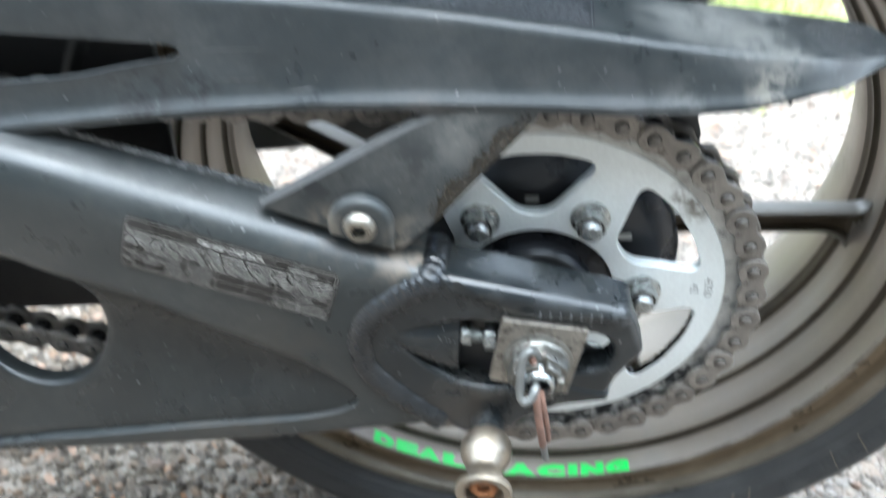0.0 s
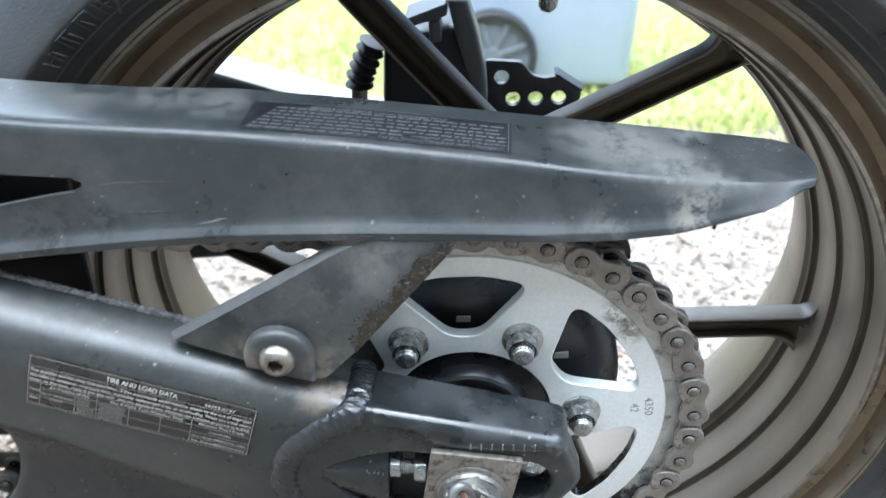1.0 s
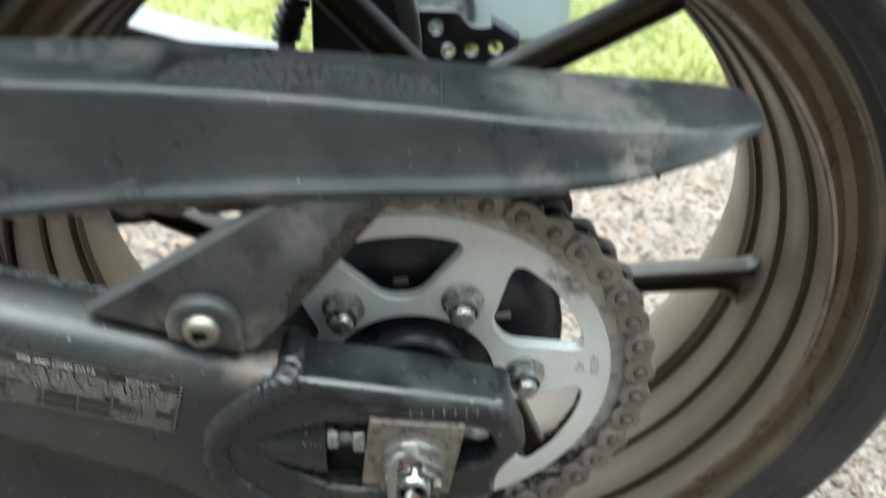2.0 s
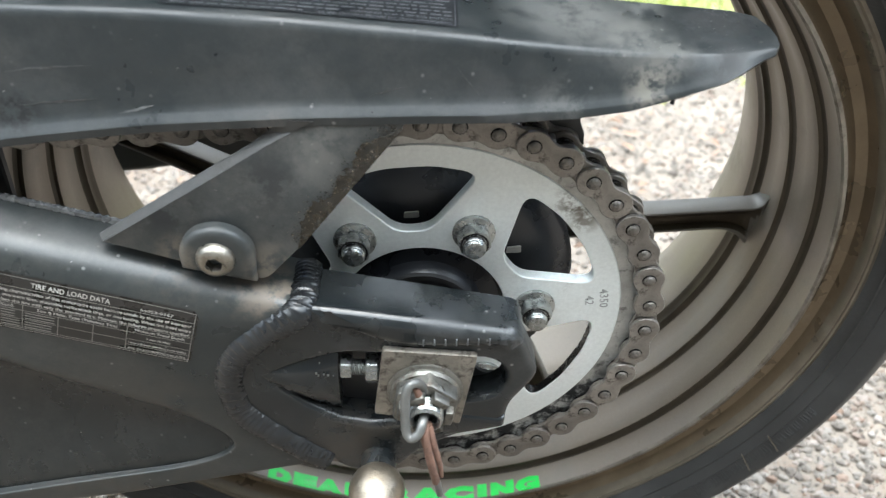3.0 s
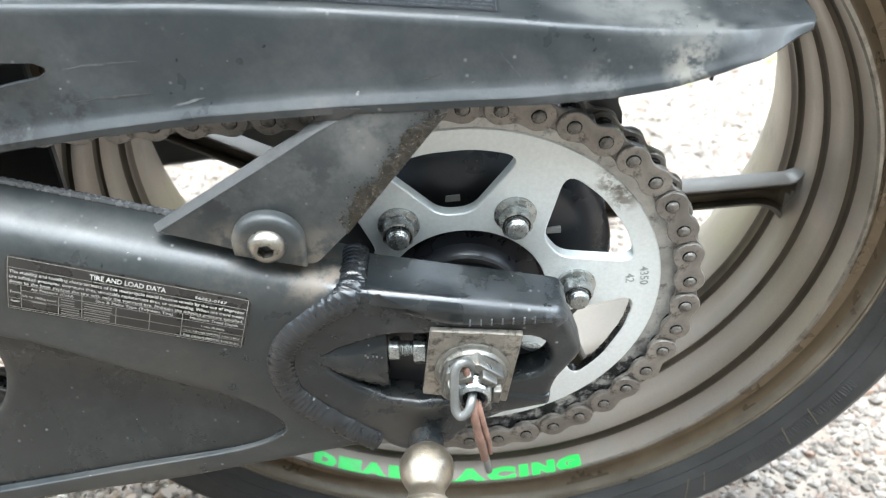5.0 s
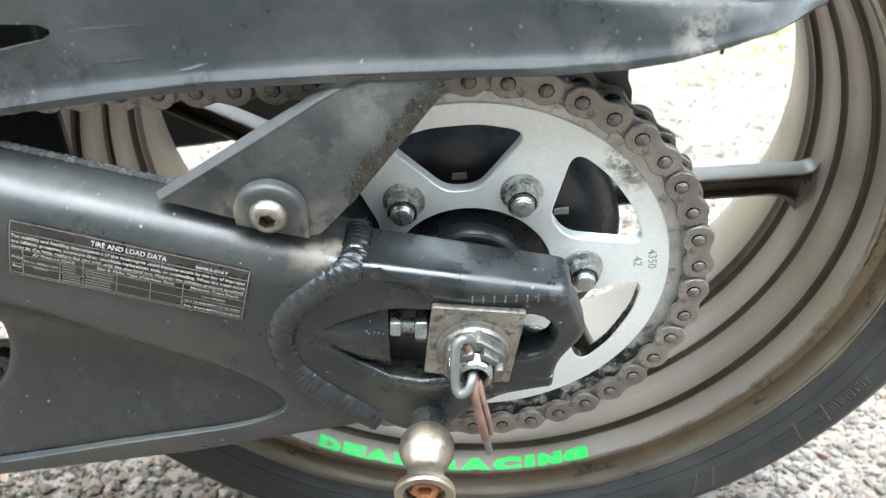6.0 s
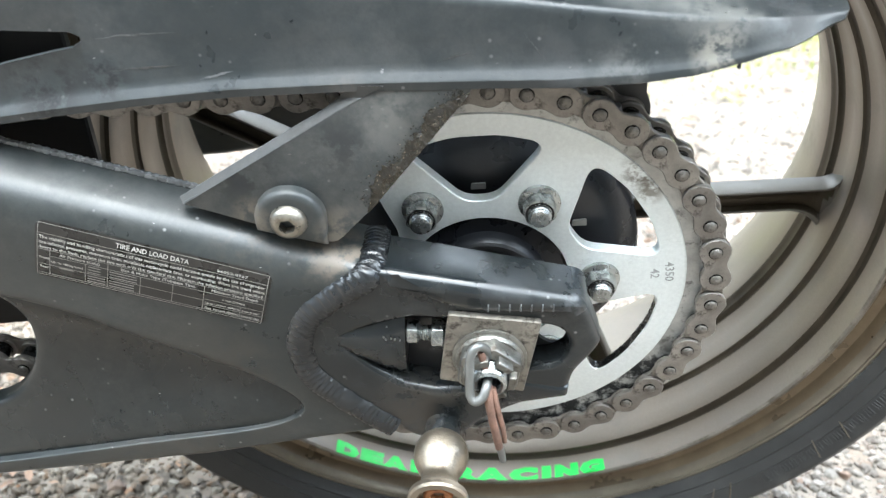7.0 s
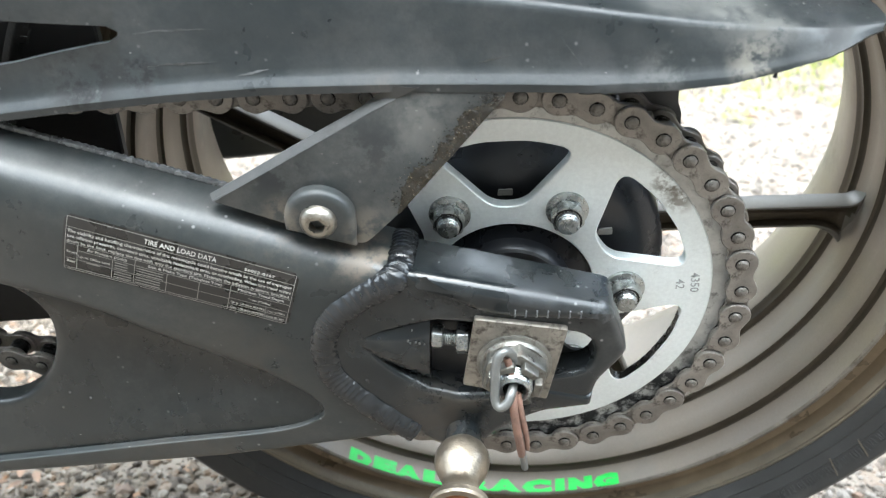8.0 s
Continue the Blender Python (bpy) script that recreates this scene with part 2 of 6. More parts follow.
M_GROOVE = mat("grimy_shaded_groove", (0.052, 0.041, 0.027), 0.42, 0.5, 0.3, 30, 700, 0.1, dirt=(0.10, 0.085, 0.06), dirt_at=0.62, dirt_scale=50, dirt_mix=0.6)
M_TEETH = mat("grimy_tooth_ring", (0.46, 0.45, 0.42), 0.42, 0.45, 0.3, 60, 700, 0.35, dirt=(0.045, 0.040, 0.034), dirt_at=0.535, dirt_scale=130, dirt_mix=0.85, patches=tuple(((0.098 * math.cos(radians(a_)), 0.007, 0.098 * math.sin(radians(a_))), 0.022, (0.016, 0.0155, 0.015), 0.92) for a_ in (-33, -42, -50, -60, -70, -80)))
M_TYRE = mat("worn_black_rubber", (0.030, 0.030, 0.029), 0.52, 0.0, 0.3, 30, 600, 0.3, sheen=0.45, dirt=(0.065, 0.061, 0.055), dirt_at=0.56, dirt_scale=32, dirt_mix=0.5)
M_HUB = mat("black_hub_casting", (0.016, 0.017, 0.020), 0.33, 0.0, 0.2, 40, 700, 0.1, dirt=(0.06, 0.06, 0.06), dirt_at=0.66, dirt_scale=60, dirt_mix=0.5)
M_PLATE = mat("weathered_steel_plate", (0.27, 0.243, 0.205), 0.44, 0.55, 0.25, 90, 700, 0.3, dirt=(0.055, 0.043, 0.033), dirt_at=0.49, dirt_scale=170, dirt_mix=0.85)
M_NUT = mat("scuffed_nut_steel", (0.23, 0.223, 0.20), 0.38, 0.85, 0.3, 130, 800, 0.3, dirt=(0.09, 0.070, 0.052), dirt_at=0.52, dirt_scale=180, dirt_mix=0.8)
M_RUST = mat("rusted_wire", (0.185, 0.105, 0.075), 0.75, 0.1, 0.35, 200, 1500, 0.4, dirt=(0.30, 0.22, 0.18), dirt_at=0.60, dirt_scale=300)
M_WIRE = mat("dull_grey_wire", (0.19, 0.19, 0.18), 0.42, 0.6, 0.15, 120, 900, 0.1)
M_SPOOL = mat("tarnished_brass_plating", (0.34, 0.29, 0.225), 0.41, 0.9, 0.25, 70, 500, 0.35, dirt=(0.36, 0.34, 0.31), dirt_at=0.55, dirt_scale=90, dirt_mix=0.6)
M_BUTTON = mat("dull_button_steel", (0.31, 0.285, 0.24), 0.36, 0.9, 0.2, 200, 900, 0.15, dirt=(0.16, 0.12, 0.085), dirt_at=0.55, dirt_scale=180, dirt_mix=0.7)
M_WORN = mat("pale_worn_plastic", (0.050, 0.049, 0.046), 0.55, 0.0, 0.35, 60, 900, 0.15, dirt=(0.05, 0.048, 0.045), dirt_at=0.55, dirt_scale=70, dirt_mix=0.7)
M_SCUFF = mat("pale_scuffed_plastic", (0.065, 0.065, 0.064), 0.6, 0.0, 0.4, 400, 900, 0.2)
M_ORANGE = mat("rusty_bolt_head", (0.35, 0.15, 0.06), 0.6, 0.3, 0.3, 300, 1500, 0.3)
M_STAMP = mat("bright_stamped_zinc", (0.42, 0.43, 0.42), 0.4, 0.0, 0.3, 300, 900, 0.1)
M_GREEN = mat("green_vinyl_letters", (0.03, 0.62, 0.05), 0.45, 0.0, 0.1, 100, 900, 0.05)
M_LABEL = mat("black_label_film", (0.020, 0.018, 0.016), 0.30, 0.0, 0.2, 60, 900, 0.03)
M_INK = mat("pale_label_print", (0.47, 0.455, 0.42), 0.5, 0.0, 0.1, 100, 900, 0.0)
M_FRAME = mat("thin_label_lines", (0.24, 0.23, 0.21), 0.5, 0.0, 0.1, 100, 900, 0.0)
M_MARK = mat("scribed_bare_metal", (0.20, 0.21, 0.22), 0.4, 0.3, 0.3, 200, 900, 0.0)
M_GLABEL = mat("faded_guard_label", (0.010, 0.011, 0.013), 0.42, 0.0, 0.2, 80, 900, 0.1)
M_GINK = mat("worn_grey_print", (0.105, 0.11, 0.115), 0.5, 0.0, 0.3, 200, 900, 0.0)
M_GRIME = mat("oily_brown_grime", (0.017, 0.0125, 0.006), 0.22, 0.0, 0.5, 250, 1100, 0.9, dirt=(0.060, 0.044, 0.024), dirt_at=0.56, dirt_scale=420, dirt_mix=0.6, rough_var=0.12)
M_SKY_SHEEN = mat("pale_sky_sheen", (0.25, 0.26, 0.265), 0.4, 0.3, 0.06, 30, 700, 0.03)
M_CALIPER = mat("black_caliper_paint", (0.020, 0.021, 0.023), 0.4, 0.0, 0.2, 60, 700, 0.1)
M_RUBBER = mat("black_rubber", (0.014, 0.014, 0.014), 0.6, 0.0, 0.2, 60, 700, 0.1)
M_BIN = mat("blue_grey_bin_plastic", (0.315, 0.365, 0.43), 0.45, 0.0, 0.05, 6, 300, 0.05, dirt=(0.25, 0.27, 0.28), dirt_at=0.6, dirt_scale=9, dirt_mix=0.4)
M_WALL = mat("blocker_wall_grey", (0.20, 0.19, 0.175), 0.85, 0.0, 0.12, 2, 60, 0.3, dirt=(0.12, 0.113, 0.103), dirt_at=0.55, dirt_scale=3, dirt_mix=0.5)
M_DISC = mat("grey_wheel_plastic", (0.10, 0.11, 0.12), 0.5, 0.0, 0.1, 40, 500, 0.1)


# ---- shapes ----
def part(name, bm, material, parent, label="", smooth=True):
    """One mesh object under a thing or a part."""
    bmesh.ops.remove_doubles(bm, verts=bm.verts, dist=1e-6)
    bmesh.ops.recalc_face_normals(bm, faces=bm.faces)
    me = bpy.data.meshes.new(name)
    bm.to_mesh(me)
    bm.free()
    return mesh_part(name, me, material, parent, label, smooth)


def mesh_part(name, me, material, parent, label="", smooth=True):
    if not me.materials:
        me.materials.append(material)
    if smooth:
        me.shade_smooth()
        me.set_sharp_from_angle(angle=radians(38))
    ob = new(name, me)
    if parent.parent and parent.parent.parent:
        parent = parent.parent
    ob.parent = parent
    return tagged(ob, label)


def spline(pts, n=6, closed=False):
    """A smooth line through the points."""
    out, k = [], len(pts)
    for i in range(k if closed else k - 1):
        p = [Vector(pts[(i + j) % k]) if closed else Vector(pts[min(max(i + j, 0), k - 1)]) for j in (-1, 0, 1, 2)]
        for s in range(n):
            t = s / n
            out.append(tuple(0.5 * (2 * p[1] + (p[2] - p[0]) * t + (2 * p[0] - 5 * p[1] + 4 * p[2] - p[3]) * t * t + (3 * p[1] - p[0] - 3 * p[2] + p[3]) * t ** 3)))
    return out if closed else out + [tuple(pts[-1])]


def rounded(pts, r, n=4):
    """A polygon with its corners rounded by r (one number, or one a corner)."""
    out, k = [], len(pts)
    for i, p in enumerate(pts):
        rr = r[i] if isinstance(r, (list, tuple)) else r
        p, a, b = Vector(p), Vector(pts[i - 1]), Vector(pts[(i + 1) % k])
        la, lb = (a - p).length, (b - p).length
        d = min(rr, la * 0.45, lb * 0.45)
        s, e = p + (a - p) * d / la, p + (b - p) * d / lb
        for j in range(n + 1):
            t = j / n
            out.append(tuple(s * (1 - t) ** 2 + p * 2 * t * (1 - t) + e * t * t))
    return out


def area2(pts):
    return sum(pts[i - 1][0] * p[1] - p[0] * pts[i - 1][1] for i, p in enumerate(pts)) / 2


def inset(pts, d):
    """Moves the line of a polygon inwards (anticlockwise polygons) by d."""
    k, out = len(pts), []
    for i, p in enumerate(pts):
        a, b = Vector(pts[i - 1]), Vector(pts[(i + 1) % k])
        p = Vector(p)
        u, v = (p - a).normalized(), (b - p).normalized()
        nrm = Vector((-u.y - v.y, u.x + v.x))
        if nrm.length < 1e-6:
            nrm = Vector((-u.y, u.x))
        nrm.normalize()
        c = max(0.5, abs(nrm.dot(Vector((-u.y, u.x)))))
        out.append(tuple(p + nrm * (d[i] if isinstance(d, list) else d) / c))
    return out


def plate(outline, holes=(), y0=0.0, y1=0.01, fillet=0.0, seg=3, back=0.0, bm=None, edges=None, deepest=1.0, hole_edges=None, shape=None):
    """A slab in the plane of x and z from y0 (front) to y1, its front edges rounded by fillet; edges gives each outline point (anticlockwise) its own, no deeper than deepest; hole_edges maps the points of a hole to theirs; shape is the edge's profile in parts of its size."""
    bm = bm or bmesh.new()
    loops = [list(outline) if area2(outline) > 0 else list(outline)[::-1]] + [list(h) if area2(h) < 0 else list(h)[::-1] for h in holes]
    steps = [(0.0, y1)] if not back else [(back, y1), (0.0, y1 - back)]
    if fillet:
        steps += [(fillet * (1 - math.cos(a)), y0 + fillet * (1 - math.sin(a))) for a in [math.pi / 2 * j / seg for j in range(seg + 1)]]
    else:
        steps.append((0.0, y0))
    if shape:
        steps = [(0.0, y1)] + [(fillet * c, y0 + fillet * s_) for c, s_ in shape]
    caps = ([], [])
    for lp in loops:
        rings = []
        for d, y in steps:
            if edges and lp is loops[0] and len(rings) > (1 if back else 0):
                c, s_ = d / fillet, (y - y0) / fillet
                q = inset(lp, [e * c for e in edges])
                rings.append([bm.verts.new((x, y0 + min(e, deepest) * s_, z)) for (x, z), e in zip(q, edges)])
            else:
                own = [hole_edges[p] for p in lp] if hole_edges and lp is not loops[0] and rings else None
                q = inset(lp, [e * d / fillet for e in own] if own else d) if d else lp
                rings.append([bm.verts.new((x, y0 + e * (y - y0) / fillet if own else y, z)) for (x, z), e in zip(q, own or [0.0] * len(q))])
        for a, b in zip(rings, rings[1:]):
            for i in range(len(a)):
                bm.faces.new((a[i - 1], a[i], b[i], b[i - 1]))
        for cap, ring in zip(caps, (rings[0], rings[-1])):
            cap += [bm.edges.get((ring[i - 1], ring[i])) or bm.edges.new((ring[i - 1], ring[i])) for i in range(len(ring))]
    for cap in caps:
        bmesh.ops.triangle_fill(bm, use_beauty=True, edges=cap)
    return bm


def lathe(profile, x=0.0, z=0.0, seg=48, closed=False, a0=0.0, a1=360.0, bm=None):
    """Turns a line of (radius, y) round the y axis through (x, z)."""
    bm = bm or bmesh.new()
    full = a1 - a0 >= 360
    rings = []
    for j in range(seg if full else seg + 1):
        a = radians(a0 + (a1 - a0) * j / seg)
        rings.append([bm.verts.new((x + r * math.cos(a), y, z + r * math.sin(a))) for r, y in profile])
    k = len(profile)
    for j in range(len(rings) if full else len(rings) - 1):
        a, b = rings[j], rings[(j + 1) % len(rings)]
        for i in range(k if closed else k - 1):
            bm.faces.new((a[i], a[(i + 1) % k], b[(i + 1) % k], b[i]))
    if not closed:
        bmesh.ops.remove_doubles(bm, verts=bm.verts, dist=1e-7)
    return bm


def tube(pts, r, seg=10, bm=None, flat=1.0, cap=True):
    """A round bar along the points; r is one radius or one for each point."""
    bm = bm or bmesh.new()
    pts = [Vector(p) for p in pts]
    rs = r if isinstance(r, (list, tuple)) else [r] * len(pts)
    up, rings = None, []
    for i, p in enumerate(pts):
        d = (pts[min(i + 1, len(pts) - 1)] - pts[max(i - 1, 0)]).normalized()
        if up is None:
            up = d.orthogonal().normalized()
        up = (up - d * up.dot(d)).normalized()
        side = d.cross(up)
        rings.append([bm.verts.new(p + (up * math.cos(a) * flat + side * math.sin(a)) * rs[i]) for a in [2 * math.pi * j / seg for j in range(seg)]])
    for a, b in zip(rings, rings[1:]):
        for i in range(seg):
            bm.faces.new((a[i - 1], a[i], b[i], b[i - 1]))
    if cap:
        for q in (rings[0], rings[-1]):
            bm.faces.new(q)
    return bm


def loft(rings, bm=None, cap=True):
    """Joins rings of equal count into a closed body."""
    bm = bm or bmesh.new()
    vs = [[bm.verts.new(p) for p in ring] for ring in rings]
    for a, b in zip(vs, vs[1:]):
        for i in range(len(a)):
            bm.faces.new((a[i - 1], a[i], b[i], b[i - 1]))
    if cap:
        for q in (vs[0], vs[-1]):
            bm.faces.new(q)
    return bm


def hexagon(af, x=0.0, z=0.0, turn=0.0):
    return [(x + af / math.sqrt(3) * math.cos(radians(turn + 60 * i)), z + af / math.sqrt(3) * math.sin(radians(turn + 60 * i))) for i in range(6)]


def circle(r, x=0.0, z=0.0, n=32):
    return [(x + r * math.cos(2 * math.pi * i / n), z + r * math.sin(2 * math.pi * i / n)) for i in range(n)]


def arc(r, a0, a1, n, x=0.0, z=0.0):
    return [(x + r * math.cos(radians(a0 + (a1 - a0) * i / n)), z + r * math.sin(radians(a0 + (a1 - a0) * i / n))) for i in range(n + 1)]


def writing(text, size, bold=0.012):
    """The flat letters of a text as a mesh in the x-y plane, starting at the origin."""
    cu = bpy.data.curves.new("letters", "FONT")
    cu.body, cu.size, cu.resolution_u, cu.offset = text, size, 2, bold * size
    ob = new("letters", cu)
    dep = bpy.context.evaluated_depsgraph_get()
    dep.update()
    me = bpy.data.meshes.new_from_object(ob.evaluated_get(dep))
    bpy.data.objects.remove(ob)
    bpy.data.curves.remove(cu)
    return me


# ---- ground ----
def ground_material():
    # near side darkened by a broad patch: shade beside the bike as colour
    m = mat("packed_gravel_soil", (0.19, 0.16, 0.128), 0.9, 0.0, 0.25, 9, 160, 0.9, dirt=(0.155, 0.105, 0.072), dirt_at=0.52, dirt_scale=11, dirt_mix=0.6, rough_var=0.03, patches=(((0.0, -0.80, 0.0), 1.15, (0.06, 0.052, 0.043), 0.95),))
    return m


M_SOIL = ground_material()


def grid_mesh(name, x0, x1, y0, y1, nx, ny, height):
    vs = [(x0 + (x1 - x0) * i / nx, y0 + (y1 - y0) * j / ny) for j in range(ny + 1) for i in range(nx + 1)]
    vs = [(x, y, height(x, y)) for x, y in vs]
    fs = [(j * (nx + 1) + i, j * (nx + 1) + i + 1, (j + 1) * (nx + 1) + i + 1, (j + 1) * (nx + 1) + i) for j in range(ny) for i in range(nx)]
    me = bpy.data.meshes.new(name)
    me.from_pydata(vs, [], fs)
    return me


def ground_height(x, y):
    near = 1.0 if abs(x) < 3 and -2 < y < 6 else 0.0
    return (noise.noise((x * 9, y * 9, 0.3)) * 0.004 + noise.noise((x * 2, y * 2, 4)) * 0.006) * near - 0.004


me = bpy.data.meshes.new("ground")
bmg = bmesh.new()
inner = grid_mesh("ground_middle", -3, 3, -2, 6, 150, 200, ground_height)
bmg.from_mesh(inner)
edge = [((-3, -2), (3, -2)), ((3, -2), (3, 6)), ((3, 6), (-3, 6)), ((-3, 6), (-3, -2))]
far = {(-3, -2): (-400, -400), (3, -2): (400, -400), (3, 6): (400, 400), (-3, 6): (-400, 400)}
for a, b in edge:
    bmg.faces.new([bmg.verts.new((*p, ground_height(*p))) for p in (a, b)] + [bmg.verts.new((*far[p], -0.004)) for p in (b, a)])
bmesh.ops.remove_doubles(bmg, verts=bmg.verts, dist=1e-4)
bmg.to_mesh(me)
bmg.free()
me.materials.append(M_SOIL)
me.shade_smooth()
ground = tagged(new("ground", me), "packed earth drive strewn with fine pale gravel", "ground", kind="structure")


# unseen plain wall behind the viewer, added to block low sky light
bm_wall = bmesh.new()
bmesh.ops.create_cube(bm_wall, size=1.0, matrix=Matrix.Translation((0, -1.85, 1.14)) @ Matrix.Diagonal((14, 0.25, 2.32, 1)))
me = bpy.data.meshes.new("wall_south")
bm_wall.to_mesh(me)
bm_wall.free()
me.materials.append(M_WALL)
tagged(new("wall_south", me), "plain unseen wall behind the viewer, added to block low sky", "wall", kind="structure")


def stones_material(name, stops):
    m = bpy.data.materials.new(name)
    m.use_nodes = True
    n, ln = m.node_tree.nodes, m.node_tree.links.new
    b = n["Principled BSDF"]
    isl = n.new("ShaderNodeNewGeometry").outputs["Random Per Island"]
    cr = n.new("ShaderNodeValToRGB")
    cr.color_ramp.interpolation = "LINEAR"
    for i, (p, c) in enumerate(stops):
        e = cr.color_ramp.elements[i] if i < 2 else cr.color_ramp.elements.new(p)
        e.position, e.color = p, (*c, 1)
    ln(isl, cr.inputs[0])
    nz = n.new("ShaderNodeTexNoise")
    nz.inputs["Scale"].default_value, nz.inputs["Detail"].default_value = 420, 4
    ln(n.new("ShaderNodeTexCoord").outputs["Object"], nz.inputs["Vector"])
    mx = n.new("ShaderNodeMix")
    mx.data_type, mx.blend_type = "RGBA", "MULTIPLY"
    mx.inputs[0].default_value = 0.6
    ln(cr.outputs[0], mx.inputs[6])
    ln(nz.outputs[0], mx.inputs[7])
    gain = n.new("ShaderNodeMix")
    gain.data_type, gain.blend_type = "RGBA", "MULTIPLY"
    gain.inputs[0].default_value = 1.0
    gain.inputs[7].default_value = (1.4, 1.4, 1.4, 1)
    ln(mx.outputs[2], gain.inputs[6])
    ln(gain.outputs[2], b.inputs["Base Color"])
    b.inputs["Roughness"].default_value = 0.85
    bp = n.new("ShaderNodeBump")
    bp.inputs["Strength"].default_value, bp.inputs["Distance"].default_value = 0.5, 0.001
    ln(nz.outputs[0], bp.inputs["Height"])
    ln(bp.outputs[0], b.inputs["Normal"])
    return m


def scatter_stones(rng, count, x0, x1, y0, y1, smin, smax):
    """Many small angular stones lying on the ground, as one mesh."""
    t = (1 + 5 ** 0.5) / 2
    ico = np.array([(-1, t, 0), (1, t, 0), (-1, -t, 0), (1, -t, 0), (0, -1, t), (0, 1, t), (0, -1, -t), (0, 1, -t), (t, 0, -1), (t, 0, 1), (-t, 0, -1), (-t, 0, 1)]) / math.sqrt(1 + t * t)
    tri = np.array([(0, 11, 5), (0, 5, 1), (0, 1, 7), (0, 7, 10), (0, 10, 11), (1, 5, 9), (5, 11, 4), (11, 10, 2), (10, 7, 6), (7, 1, 8), (3, 9, 4), (3, 4, 2), (3, 2, 6), (3, 6, 8), (3, 8, 9), (4, 9, 5), (2, 4, 11), (6, 2, 10), (8, 6, 7), (9, 8, 1)])
    verts, faces = [], []
    sizes = smin * (smax / smin) ** (rng.random(count) ** 2.4)
    for k in range(count):
        x, y, s = rng.uniform(x0, x1), rng.uniform(y0, y1), sizes[k]
        v = ico * (1 + rng.uniform(-0.28, 0.28, (12, 1))) * np.array([1, rng.uniform(0.6, 1), rng.uniform(0.45, 0.8)]) * s
        a, b = rng.uniform(0, 6.283), rng.uniform(-0.4, 0.4)
        rot = np.array([[math.cos(a), -math.sin(a), 0], [math.sin(a), math.cos(a), 0], [0, 0, 1]]) @ np.array([[1, 0, 0], [0, math.cos(b), -math.sin(b)], [0, math.sin(b), math.cos(b)]])
        verts.append(v @ rot.T + (x, y, ground_height(x, y) + s * rng.uniform(0.05, 0.4)))
        faces.append(tri + 12 * k)
    me_ = bpy.data.meshes.new("gravel")
    me_.from_pydata(np.concatenate(verts).tolist(), [], np.concatenate(faces).tolist())
    return me_


rng = np.random.default_rng(5)
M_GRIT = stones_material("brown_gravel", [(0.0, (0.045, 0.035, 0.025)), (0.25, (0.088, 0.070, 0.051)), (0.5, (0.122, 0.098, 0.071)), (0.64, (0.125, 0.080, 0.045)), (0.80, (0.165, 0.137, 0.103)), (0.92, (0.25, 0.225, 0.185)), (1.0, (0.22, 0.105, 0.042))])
M_STONES = stones_material("pale_gravel", [(0.0, (0.095, 0.079, 0.064)), (0.3, (0.142, 0.123, 0.103)), (0.55, (0.181, 0.161, 0.138)), (0.75, (0.142, 0.099, 0.072)), (0.88, (0.241, 0.219, 0.194)), (1.0, (0.155, 0.09, 0.055))])
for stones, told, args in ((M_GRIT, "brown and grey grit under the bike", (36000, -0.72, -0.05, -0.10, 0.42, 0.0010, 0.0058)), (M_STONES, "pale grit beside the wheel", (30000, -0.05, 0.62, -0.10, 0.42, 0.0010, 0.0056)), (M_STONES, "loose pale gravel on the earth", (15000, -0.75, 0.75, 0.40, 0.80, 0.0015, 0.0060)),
                          (M_STONES, "loose pale gravel on the earth", (24000, -0.8, 1.0, 0.78, 1.5, 0.0015, 0.0055)), (M_STONES, "scattered pale gravel", (2500, -2.5, 2.5, -1.5, 1.4, 0.003, 0.008))):
    g = scatter_stones(rng, *args)
    g.materials.append(stones)
    tagged(new("gravel", g), told, "gravel", kind="stuff")


def blades(rng, count, x0, x1, y0, y1, hmin, hmax, keep):
    """Grass blades as bent, tapered strips in one mesh."""
    verts, faces = [], []
    while count:
        x, y = rng.uniform(x0, x1), rng.uniform(y0, y1)
        if not keep(x, y):
            continue
        count -= 1
        h, w, a, lean = rng.uniform(hmin, hmax), rng.uniform(0.0015, 0.004), rng.uniform(0, 6.283), rng.uniform(0.1, 0.9)
        d, s = np.array([math.cos(a), math.sin(a), 0]), np.array([-math.sin(a), math.cos(a), 0])
        base, k = np.array([x, y, -0.004]), len(verts)
        for f, ww in ((0, 1), (0.5, 0.8), (0.85, 0.45)):
            c = base + d * lean * h * f * f + np.array([0, 0, h * f * (1 - 0.25 * lean * f)])
            verts += [tuple(c - s * w * ww), tuple(c + s * w * ww)]
        verts.append(tuple(base + d * lean * h + np.array([0, 0, h * (1 - 0.25 * lean)])))
        faces += [(k, k + 1, k + 3, k + 2), (k + 2, k + 3, k + 5, k + 4), (k + 4, k + 5, k + 6)]
    me_ = bpy.data.meshes.new("grass")
    me_.from_pydata(verts, [], faces)
    return me_


